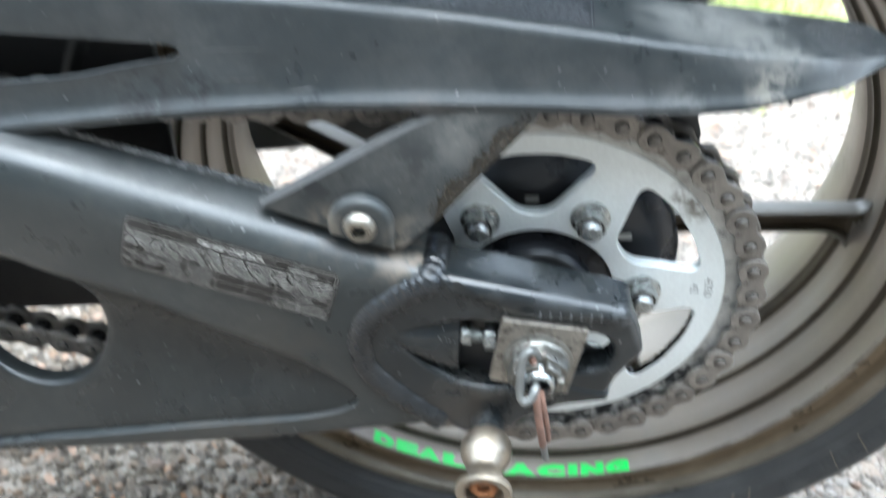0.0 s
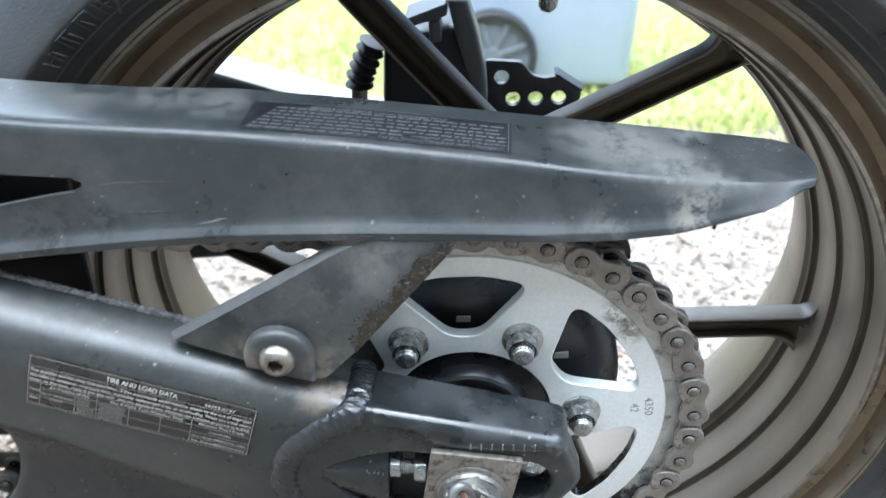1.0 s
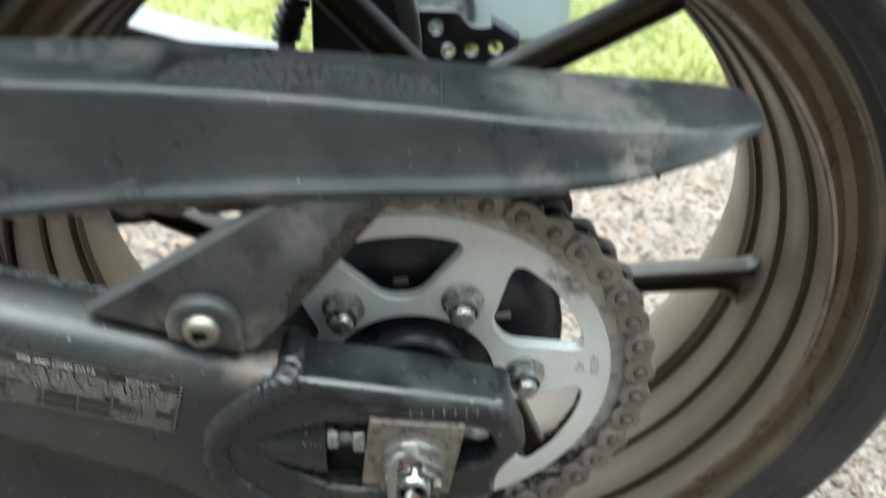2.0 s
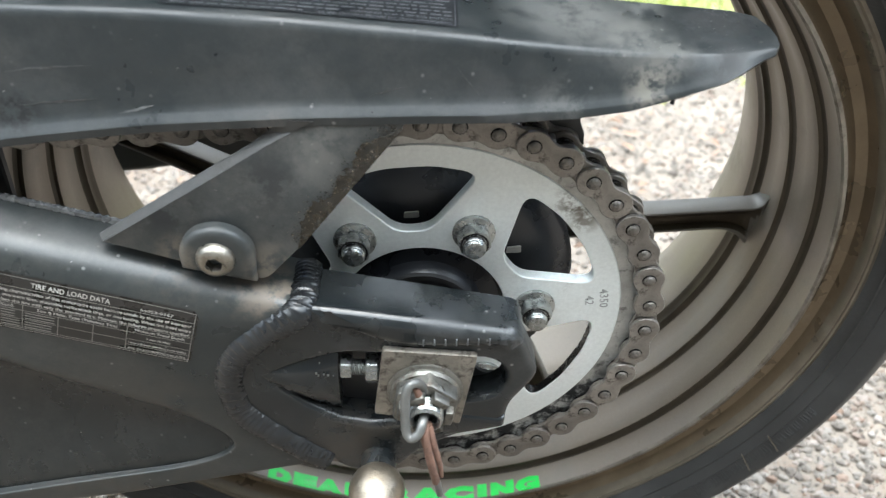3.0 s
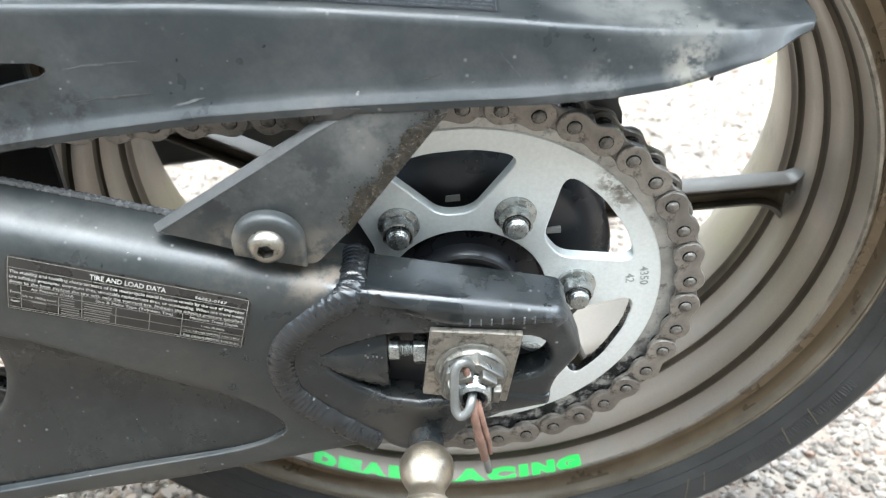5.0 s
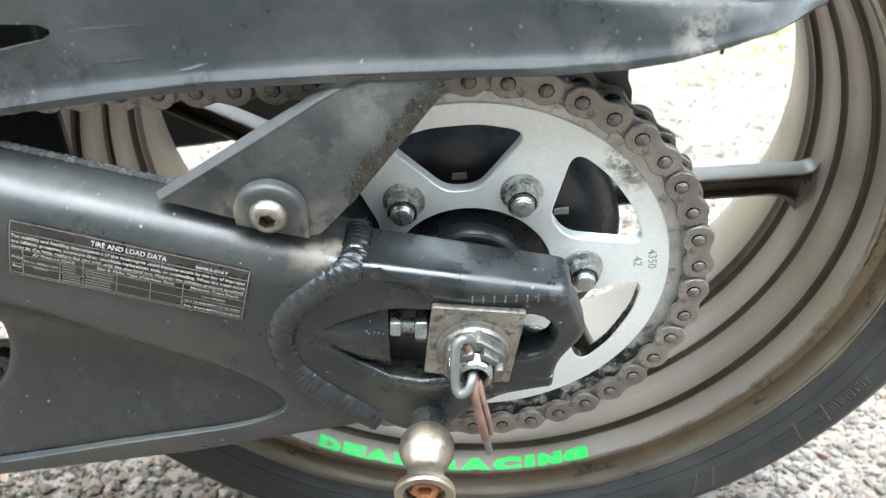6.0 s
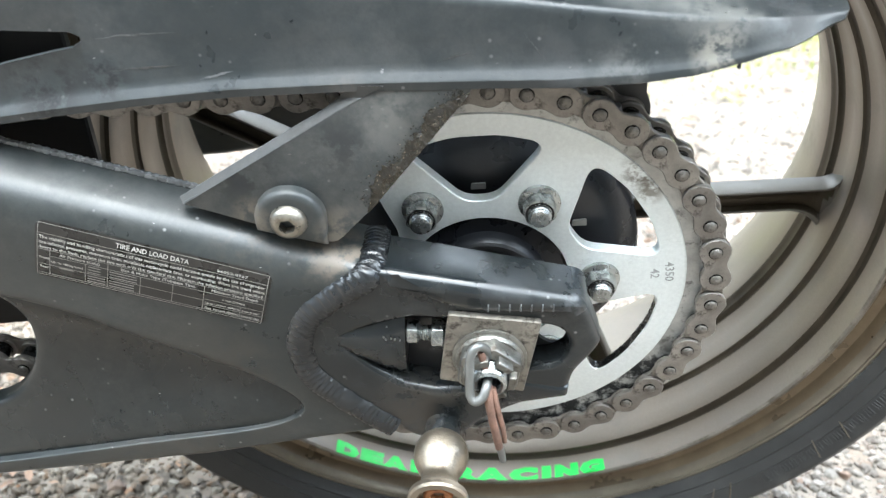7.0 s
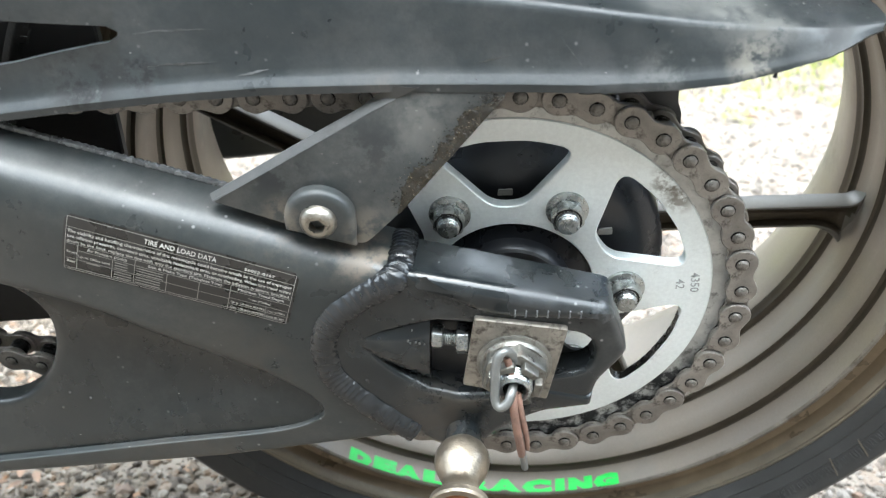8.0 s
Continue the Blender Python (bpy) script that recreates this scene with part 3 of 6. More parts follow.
def grass_material():
    m = bpy.data.materials.new("lawn_green")
    m.use_nodes = True
    n, ln = m.node_tree.nodes, m.node_tree.links.new
    b = n["Principled BSDF"]
    cr = n.new("ShaderNodeValToRGB")
    stops = [(0.0, (0.27, 0.31, 0.08)), (0.5, (0.39, 0.42, 0.13)), (0.85, (0.48, 0.49, 0.20)), (1.0, (0.54, 0.49, 0.30))]
    for i, (p, c) in enumerate(stops):
        e = cr.color_ramp.elements[i] if i < 2 else cr.color_ramp.elements.new(p)
        e.position, e.color = p, (*c, 1)
    ln(n.new("ShaderNodeNewGeometry").outputs["Random Per Island"], cr.inputs[0])
    ln(cr.outputs[0], b.inputs["Base Color"])
    b.inputs["Roughness"].default_value = 0.55
    tr = n.new("ShaderNodeBsdfTranslucent")
    ln(cr.outputs[0], tr.inputs[0])
    ad = n.new("ShaderNodeMixShader")
    ad.inputs[0].default_value = 0.4
    ln(b.outputs[0], ad.inputs[1])
    ln(tr.outputs[0], ad.inputs[2])
    ln(ad.outputs[0], n["Material Output"].inputs[0])
    return m


M_GRASS = grass_material()
M_LAWN = mat("lawn_floor", (0.22, 0.235, 0.09), 0.9, 0.0, 0.3, 8, 120, 0.8, dirt=(0.30, 0.27, 0.15), dirt_at=0.58, dirt_scale=14, dirt_mix=0.6)
lx = [-60, -20, -8] + [-3 + 0.1 * i for i in range(61)] + [8, 20, 60]
ly = [0.1 * i for i in range(46)] + [8, 20, 80]
bml = bmesh.new()
rows_ = []
for q in ly:
    row_ = []
    for x in lx:
        y = 1.50 + 0.10 * noise.noise((x * 3, 0, 9)) * max(0.0, 1 - q) + q
        row_.append(bml.verts.new((x, y, (ground_height(x, y) if abs(x) < 3 and y < 6 else -0.004) + 0.006)))
    rows_.append(row_)
for a, b in zip(rows_, rows_[1:]):
    for i in range(len(lx) - 1):
        bml.faces.new((a[i], a[i + 1], b[i + 1], b[i]))
me = bpy.data.meshes.new("lawn")
bml.to_mesh(me)
bml.free()
me.materials.append(M_LAWN)
me.shade_smooth()
tagged(new("lawn", me), "sunlit short lawn beyond the gravel drive", "lawn", kind="structure")
edge_of_lawn = lambda x, y: rng.random() < min(1.0, max(0.0, (y - 1.22 - 0.12 * noise.noise((x * 4, 0, 7))) / 0.35))
g = blades(rng, 9000, -1.3, 1.5, 1.15, 1.65, 0.008, 0.026, edge_of_lawn)
g.materials.append(M_GRASS)
tagged(new("grass", g), "thin short grass creeping into the gravel", "grass", kind="stuff")
clumps = lambda x, y: noise.noise((x * 7, y * 7, 2)) + 0.5 * noise.noise((x * 23, y * 23, 5)) > 0.10 - 0.8 * (y - 1.1)
g = blades(rng, 2200, -0.9, 1.2, 1.08, 1.45, 0.004, 0.012, clumps)
g.materials.append(M_GRASS)
tagged(new("grass", g), "sparse tufts of short grass in the gravel", "grass", kind="stuff")
g = blades(rng, 46000, -2.2, 2.2, 1.45, 3.6, 0.015, 0.05, edge_of_lawn)
g.materials.append(M_GRASS)
tagged(new("grass", g), "short sunlit lawn grass beside the gravel", "grass", kind="stuff")
g = blades(rng, 30000, -9, 9, 3.4, 14, 0.06, 0.16, lambda x, y: True)
g.materials.append(M_GRASS)
tagged(new("grass", g), "lawn grass further off", "grass", kind="stuff")


# ---- motorcycle: the frame of the leaning rear end ----
bike = tagged(new("motorcycle"), "black motorcycle with bronze wheel leaning on its stand", "motorcycle")
bike.matrix_world = BIKE


def group_part(name, parent, label=""):
    """An empty joint for a part made of pieces."""
    ob = new(name)
    ob.parent = parent
    return tagged(ob, label)


MID = 0.117  # the wheel's middle plane

# rear wheel: rim, spokes, tyre, hub
RIM = [(0.2320, 0.052), (0.2324, 0.0455), (0.2312, 0.0428), (0.2290, 0.0421), (0.2281, 0.0429), (0.2268, 0.0424), (0.2252, 0.0440), (0.2240, 0.0475), (0.2212, 0.0530), (0.2160, 0.0545), (0.2120, 0.0520),
       (0.2098, 0.0468), (0.2078, 0.0462), (0.2068, 0.0475), (0.2073, 0.0555), (0.2060, 0.0630), (0.2046, 0.0655), (0.2025, 0.0662), (0.2010, 0.0690), (0.2010, 0.0790), (0.1990, 0.0890), (0.1978, 0.0915), (0.1962, 0.0922),
       (0.1953, 0.0945), (0.1955, 0.1040), (0.1938, 0.1140), (0.1922, 0.1160), (0.1908, 0.1168), (0.1902, 0.1205), (0.1888, 0.1225), (0.1885, 0.1350), (0.1900, 0.1500), (0.1945, 0.1690), (0.2020, 0.1870), (0.2060, 0.1905), (0.2200, 0.1915), (0.2330, 0.1910), (0.2345, 0.1830), (0.2180, 0.1700), (0.2110, 0.1250), (0.2150, 0.0650)]
rim = part("rear_wheel", lathe(RIM, seg=160, closed=True), M_RIM, bike, "bronze-painted cast alloy rim, dusty")
rim.data.materials.append(M_LIP)
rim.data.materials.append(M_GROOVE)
rim.data.materials.append(M_PALERIM)
rim.data.materials.append(M_EDGE)
for f in rim.data.polygons:
    r_, y_ = math.hypot(f.center.x, f.center.z), f.center.y
    if y_ < 0.058 and r_ > 0.2100:
        f.material_index = 1 if r_ < 0.2242 else 4 if r_ < 0.2310 else 3
    # inner ridge: its bright highlight is painted on as a paler edge
    elif y_ < 0.0479 and r_ > 0.2062:
        f.material_index = 3
    # grooves: grime, with the shade of the steps in the same brown
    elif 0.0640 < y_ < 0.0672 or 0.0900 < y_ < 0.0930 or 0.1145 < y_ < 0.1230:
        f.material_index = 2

SIDE = [(0.2270, 0.0470), (0.2318, 0.0415), (0.2345, 0.0392), (0.2352, 0.0376), (0.2364, 0.0374), (0.2370, 0.0364), (0.2400, 0.0345), (0.2408, 0.0334), (0.2416, 0.0336), (0.2450, 0.0312), (0.2490, 0.0288), (0.2506, 0.0280), (0.2516, 0.0280)]
CROWN = spline([(0.2516, 0.0280), (0.2560, 0.0305), (0.2650, 0.0385), (0.2750, 0.0510), (0.2840, 0.0680), (0.2900, 0.0880), (0.2930, MID)], 4)
TYRE = SIDE + CROWN[1:] + [(r_, 2 * MID - y_) for r_, y_ in (SIDE + CROWN[1:])[-2::-1]]
part("tyre", lathe(TYRE, seg=160), M_TYRE, rim, "worn black rubber tyre with moulded sidewall lettering")


def spoke(p, q, w=0.0088, yf=0.1010, yb=0.1160, reach=0.2070, upper_r=0.0018, lower_r=0.021):
    """A cast spoke from p near the hub to q on the rim: a flat top, a channelled front between raised edges, and a root that sweeps into the rim."""
    i, o = Vector(p), Vector(q)
    o = i + (o - i) * (1 + (reach - o.length) / (o - i).length)
    d = (o - i).normalized()
    s = Vector((-d.y, d.x))
    rings = []
    lower = -1 if s.y > 0 else 1
    span_ = (o - i).length
    steps = [k / 16 * (1 - 0.034 / span_) for k in range(16)] + [1 - 0.034 / span_ * (1 - k / 30) for k in range(31)]
    for t in steps:
        c = i.lerp(o, t)
        to_rim = 0.1955 - c.length
        y0, y1 = yf + 0.0015 * t, yb
        m = 0.0050 * min(1.0, max(0.0, to_rim - 0.0010) / 0.006) ** 0.6
        sec = [(-w, y0 + 0.0014), (-w + 0.0006, y0 + 0.0003), (-w + 0.0014, y0), (-w + 0.0022, y0 + 0.0004), (-w + 0.0034, y0 + m), (-0.10 * w, y0 + m * 1.1), (0.0, y0 + 1.15 * m), (0.10 * w, y0 + m * 1.1), (w - 0.0034, y0 + m), (w - 0.0022, y0 + 0.0004), (w - 0.0014, y0), (w - 0.0006, y0 + 0.0003), (w, y0 + 0.0014),
               (w * 0.96, y1 - 0.002), (w * 0.9, y1), (-w * 0.9, y1), (-w * 0.96, y1 - 0.002)]
        ring = []
        for i_, (v, y) in enumerate(sec):
            r_ = lower_r if v * lower > 0 else upper_r
            side_r = 0.1955 - (c + s * (v + math.copysign(0.35 * r_, v))).length
            gap = min(1.0, max(0.0, side_r / r_))
            out_ = r_ * (1 - math.sqrt(max(0.0, 1 - (1 - gap) ** 2))) * abs(v) / w
            ring.append((c.x + s.x * (v + math.copysign(out_, v)), y + (0.0030 * (1 + lower * max(-1.0, min(1.0, v / w))) if i_ < 13 else 0.0), c.y + s.y * (v + math.copysign(out_, v))))
        rings.append(ring)
    return loft(rings)


SPOKES = (((0.012, 0.0935), (-0.0745, 0.1862)), ((0.022, 0.0931), (0.1290, 0.1526)), ((0.075, -0.0262), (0.2010, -0.0171)), ((-0.075, -0.0098), (-0.1940, 0.0523)), ((0.040, -0.0700), (0.085, -0.1800)), ((-0.045, -0.0700), (-0.122, -0.1580)))
for k, (p_, q_) in enumerate(SPOKES):
    w_ = 0.0092 if k < 2 else 0.0096 if k == 2 else 0.0088
    ob = part("spoke", spoke(p_, q_, w_, upper_r=0.012 if k == 1 else 0.008 if k == 2 else 0.0018, lower_r=0.021 if k == 2 else 0.006), M_SPOKE, rim)
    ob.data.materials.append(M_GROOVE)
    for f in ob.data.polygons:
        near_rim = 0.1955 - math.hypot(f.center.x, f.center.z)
        # channel faces get a darker brown: the recess's shade put into colour
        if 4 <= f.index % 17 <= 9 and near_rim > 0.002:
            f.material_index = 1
part("hub", lathe([(0.012, 0.060), (0.045, 0.060), (0.052, 0.066), (0.072, 0.078), (0.078, 0.084), (0.079, 0.118), (0.074, 0.124), (0.06, 0.130), (0.05, 0.150), (0.012, 0.150)], seg=72), M_HUB, rim, "cast hub of the wheel")

# unseen tail over the wheel, added to keep sky light off it
rings = []
for x, y0_, y1_, z0_, z1_ in ((-0.62, -0.010, 0.245, 0.400, 0.640), (-0.30, -0.005, 0.240, 0.405, 0.650), (0.00, 0.005, 0.230, 0.420, 0.660), (0.22, 0.025, 0.210, 0.455, 0.655), (0.36, 0.060, 0.175, 0.520, 0.625)):
    rings.append([(x, y, z) for y, z in rounded([(y0_, z0_), (y1_, z0_), (y1_, z1_), (y0_, z1_)], 0.045, 5)])
part("tail", loft(rings), M_RUBBER, bike, "plain unseen tail over the rear wheel, added to shade it")

# tyre valve, hanging from the rim between the upper spokes
V0, V1 = Vector((0.0325, 0.1005, 0.1935)), Vector((0.0287, 0.1000, 0.1705))
part("valve", tube([V0, V0.lerp(V1, 0.25), V0.lerp(V1, 0.62)], [0.0075, 0.0058, 0.0042], 16), M_RUBBER, rim, "black rubber valve stem")
part("valve_cap", tube([V0.lerp(V1, 0.55), V0.lerp(V1, 0.9), V0.lerp(V1, 1.0)], [0.0046, 0.0046, 0.0030], 14), M_BOLT, rim, "metal valve cap")

# sprocket carrier behind the sprocket
carrier = part("sprocket_carrier", lathe([(0.012, 0.004), (0.026, 0.004), (0.0275, 0.006), (0.0285, 0.010), (0.0365, 0.0115), (0.0380, 0.014), (0.0385, 0.024), (0.060, 0.026), (0.064, 0.029), (0.072, 0.034), (0.0745, 0.038), (0.075, 0.060), (0.07, 0.066), (0.012, 0.066)], seg=72), M_HUB, bike, "black cast sprocket carrier")
part("seal", lathe([(0.0225, 0.0042), (0.0235, 0.0025), (0.0255, 0.0025), (0.0262, 0.0042)], seg=48), M_RUBBER, carrier, "rubber dust seal")

# sprocket: 42 teeth
N_TEETH = 42
PITCH = 0.015875
R_PITCH = PITCH / 2 / math.sin(math.pi / N_TEETH)
PIN0 = 82.1
SP0, SP1 = 0.0062, 0.0120
outline = []
for k in range(N_TEETH):
    a = PIN0 - k * 360 / N_TEETH
    for da, r in ((1.9, 0.1018), (0.9, 0.1011), (0.0, 0.1009), (-0.9, 0.1011), (-1.9, 0.1018), (-2.9, 0.1055), (-3.6, 0.1095), (-4.28, 0.1103), (-4.97, 0.1095), (-5.7, 0.1055)):
        outline.append((r * math.cos(radians(a + da)), r * math.sin(radians(a + da))))
windows = []
for k in range(6):
    c = 35 + 60 * k
    side_ = math.degrees(math.atan2(0.0318, 0.0765))
    out = [(0.0830, side_ * f) for f in (-1, -0.33, 0.33, 1)]
    inn = [(math.hypot(0.0486, 0.0072), math.degrees(math.atan2(0.0072, 0.0486)) * f) for f in (1, -1)]
    windows.append(rounded([(r * math.cos(radians(c + q)), r * math.sin(radians(c + q))) for r, q in out + inn], [0.0095, 0.006, 0.006, 0.0095, 0.006, 0.006], 6))
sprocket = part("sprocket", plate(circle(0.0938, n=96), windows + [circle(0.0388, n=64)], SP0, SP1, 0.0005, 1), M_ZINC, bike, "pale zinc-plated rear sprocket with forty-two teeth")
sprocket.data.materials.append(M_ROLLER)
# walls of the lower windows only are set to black
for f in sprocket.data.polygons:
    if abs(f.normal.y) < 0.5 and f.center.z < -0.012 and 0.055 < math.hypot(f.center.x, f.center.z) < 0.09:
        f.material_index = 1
part("tooth_ring", plate(outline, [circle(0.0930, n=96)], SP0 + 0.0007, SP1 - 0.0003, 0.0004, 1), M_TEETH, sprocket, "grimy ring of sprocket teeth")


BOLT_R = 0.053
me_nut, me_stud = None, None
for k in range(6):
    a = radians(5 + 60 * k)
    bx, bz = BOLT_R * math.cos(a), BOLT_R * math.sin(a)
    if me_nut is None:
        hexa = plate(rounded(hexagon(0.0138, turn=10), 0.0012, 2), (), -0.0090, -0.0015, 0.0010, 2)
        lathe([(0.0072, -0.0026), (0.0094, -0.0016), (0.0097, -0.0008), (0.0096, 0.0), (0.0, 0.0)], seg=32, bm=hexa)
        me_nut = part("nut", hexa, M_BOLT, sprocket).data
        stud = lathe([(0.0, -0.0131), (0.0008, -0.0134), (0.0034, -0.0136), (0.0044, -0.0133), (0.0050, -0.0124)] + [(0.0052 - 0.0004 * (i % 2), -0.0120 + 0.0005 * i) for i in range(1, 6)] + [(0.0050, -0.0088)], seg=22)
        lathe([(0.0054, -0.0090), (0.0062, -0.0092), (0.0064, -0.0088)], seg=24, bm=stud)
        me_stud = part("stud", stud, M_BOLT, sprocket).data
        me_stud.materials.append(M_ROLLER)
        # black foot and ring give the dark gap to the nut as colour
        for f in me_stud.polygons:
            f.material_index = 1 if f.center.y > -0.0104 else 0
        ob, st = [o for o in sprocket.children if o.name.startswith('nut')][0], [o for o in sprocket.children if o.name.startswith('stud')][0]
    else:
        ob, st = mesh_part("nut", me_nut, M_BOLT, sprocket), mesh_part("stud", me_stud, M_BOLT, sprocket)
    ob.matrix_basis = st.matrix_basis = pose(bx, SP0, bz, 0, 23 * k, 0)


# chain: outer links with pins, inner links with rollers
def link_outline(waist, r, n=12):
    h = PITCH / 2
    a = arc(r, 122, -122, n, h, 0)
    b = arc(r, 302, 58, n, -h, 0)
    return a + [(0, -waist)] + b + [(0, waist)]


CH = 0.0090


def outer_link():
    bm = plate(rounded(link_outline(0.0050, 0.0074), 0.0015, 2), (), 0.0008, 0.0026, 0.0004, 1)
    plate(rounded(link_outline(0.0050, 0.0074), 0.0015, 2), (), 2 * CH - 0.0026, 2 * CH - 0.0008, 0.0, bm=bm)
    for s in (-1, 1):
        lathe([(0.0, -0.0010), (0.0014, -0.0010), (0.0024, -0.0004), (0.0029, 0.0001), (0.0029, 0.0009)], s * PITCH / 2, 0, 12, bm=bm)
        lathe([(0.0025, 2 * CH - 0.001), (0.0025, 2 * CH), (0.0, 2 * CH)], s * PITCH / 2, 0, 10, bm=bm)
        lathe([(0.0033, 0.0009), (0.0033, 0.0006), (0.0028, 0.0006)], s * PITCH / 2, 0, 14, bm=bm)
    return bm


def inner_link():
    bm = plate(rounded(link_outline(0.0048, 0.0071), 0.0015, 2), (), 0.0029, 0.0048, 0.0004, 1)
    plate(rounded(link_outline(0.0048, 0.0071), 0.0015, 2), (), 2 * CH - 0.0048, 2 * CH - 0.0029, 0.0004, 1, bm=bm)
    return bm


def roller():
    return lathe([(0.0049, 0.0046), (0.0051, 0.0052), (0.0051, 2 * CH - 0.0052), (0.0049, 2 * CH - 0.0046)], 0, 0, 16)


# the chain's line: upper run, round the sprocket, lower run
pins = []
for k in range(-1, 22):
    a = radians(PIN0 - k * 360 / N_TEETH)
    pins.append(Vector((R_PITCH * math.cos(a), R_PITCH * math.sin(a))))
up, low = [], []
d = Vector((-math.cos(radians(2.2)), -math.sin(radians(2.2))))
for k in range(1, 25):
    up.append(pins[0] + d * PITCH * k)
d = Vector((-math.cos(radians(10.4)), math.sin(radians(10.4))))
for k in range(1, 25):
    low.append(pins[-1] + d * PITCH * k)
line = up[::-1] + pins + low
chain = group_part("drive_chain", bike, "grimy steel roller chain wrapped round the sprocket")
first = len(up) + 3  # the pin where an outer link begins
shapes = {}
for k in range(len(line) - 1):
    a, b = line[k], line[k + 1]
    c, ang = (a + b) / 2, math.degrees(math.atan2(b.y - a.y, b.x - a.x))
    kind = "outer_link" if (k - first) % 2 == 0 else "inner_link"
    if kind not in shapes:
        ob = part(kind, outer_link() if kind == "outer_link" else inner_link(), M_CHAIN, chain)
        shapes[kind] = ob.data
        if kind == "outer_link":
            ob.data.materials.append(M_PIN)
            ob.data.materials.append(M_ROLLER)
            for f in ob.data.polygons:
                off = math.hypot(abs(f.center.x) - PITCH / 2, f.center.z)
                if off < 0.0030 and f.center.y < 0.0003:
                    f.material_index = 1
                elif 0.0028 < off < 0.0034 and f.center.y < 0.00076:
                    f.material_index = 2
    else:
        ob = mesh_part(kind, shapes[kind], M_CHAIN, chain)
    ob.matrix_basis = pose(c.x, 0, c.y, 0, -ang, 0)
    if kind == "inner_link":
        for p in (a, b):
            if "roller" not in shapes:
                ro = part("roller", roller(), M_ROLLER, chain, "greasy black roller")
                shapes["roller"] = ro.data
            else:
                ro = mesh_part("roller", shapes["roller"], M_ROLLER, chain, "greasy black roller")
            ro.matrix_basis = pose(p.x, 0, p.y)


# ---- swingarm ----
FACE, BACK = -0.0400, -0.0100


def onto(pts):
    """Spreads a drawing of the arm's side to the depth of its face."""
    return [(-0.003 + (x + 0.003) * 1.0179, 0.283 + (z - 0.283) * 1.0179) for x, z in pts]


TOP = onto([(-0.480, 0.170), (-0.208, 0.0945), (-0.128, 0.0715), (-0.048, 0.0490)])
WELD = onto([(-0.0465, 0.0480), (-0.0560, 0.0420), (-0.0650, 0.0345), (-0.0760, 0.0240), (-0.0815, 0.0120), (-0.0822, 0.0000), (-0.0790, -0.0120), (-0.0700, -0.0230), (-0.0560, -0.0360), (-0.0410, -0.0480)])
BOTTOM = onto([(-0.138, -0.0730), (-0.259, -0.0960), (-0.480, -0.135)])
top_line_ = [tuple(Vector(a).lerp(Vector(b), k / 8)) for a, b in zip(TOP, TOP[1:]) for k in range(8)] + [TOP[-1]]
body = top_line_ + spline(WELD, 3)[1:] + BOTTOM
BEVEL = [(0.0, 1.0), (0.05, 0.79), (0.095, 0.60), (0.13, 0.47), (0.17, 0.365), (0.23, 0.255), (0.31, 0.165), (0.42, 0.09), (0.57, 0.04), (0.76, 0.011), (1.0, 0.0)]
TUBE, DEEP = 0.0340, 0.0260  # rounding of the arm's upper side, down its face and into its depth
edge_of = {p: TUBE for p in top_line_}
for k, p_ in enumerate(top_line_[-5:]):  # the rounding tightens towards the weld
    edge_of[p_] = TUBE + (0.0065 - TUBE) * k / 4
edge_of[TOP[0]] = 0.004
ccw = body if area2(body) > 0 else body[::-1]
recess = spline(onto([(-0.2900, 0.0440), (-0.2220, 0.0290), (-0.1860, 0.0180), (-0.1520, 0.0010), (-0.1040, -0.0210), (-0.0870, -0.0330), (-0.0900, -0.0420), (-0.1120, -0.0520), (-0.1650, -0.0640), (-0.2570, -0.0850), (-0.3600, -0.1050), (-0.3800, -0.0400)]), 4, True)


def edge_at(p):
    """The rounding of the recess: broad along the upper tube, tight along the lower flange."""
    line_ = float(np.interp(p[0], [-0.40, -0.257, -0.165, -0.085], [-0.060, -0.040, -0.034, -0.036]))
    return float(np.interp(p[1] - line_, [-0.006, 0.014], [0.0015, 0.0120]))


def arm_face(x, z):
    """The depth of the arm's side, rounded towards its top line."""
    (xa, za), (xb, zb) = TOP[1], TOP[-1]
    off = ((zb - za) * (x - xa) - (xb - xa) * (z - za)) / math.hypot(xb - xa, zb - za)
    along = ((xb - x) * (xb - xa) + (zb - z) * (zb - za)) / math.hypot(xb - xa, zb - za)
    wide = 0.0065 + (TUBE - 0.0065) * min(1.0, max(0.0, along / 0.0423))
    return FACE + min(wide, DEEP) * float(np.interp(off / wide, [q[0] for q in BEVEL], [q[1] for q in BEVEL]))


arm = part("swingarm", plate(ccw, [recess], FACE, BACK, 0.006, 9, edges=[edge_of.get(p, 0.005) for p in ccw], deepest=DEEP, hole_edges={p: edge_at(p) for p in recess}, shape=BEVEL), M_ARM, bike, "black-painted aluminium swingarm with dust and chips")
panel = onto([(-0.47, 0.10), (-0.20, 0.035), (-0.075, -0.02), (-0.08, -0.050), (-0.20, -0.080), (-0.47, -0.125)])
HOLE_X, HOLE_Z = onto([(-0.2600, -0.0165)])[0]


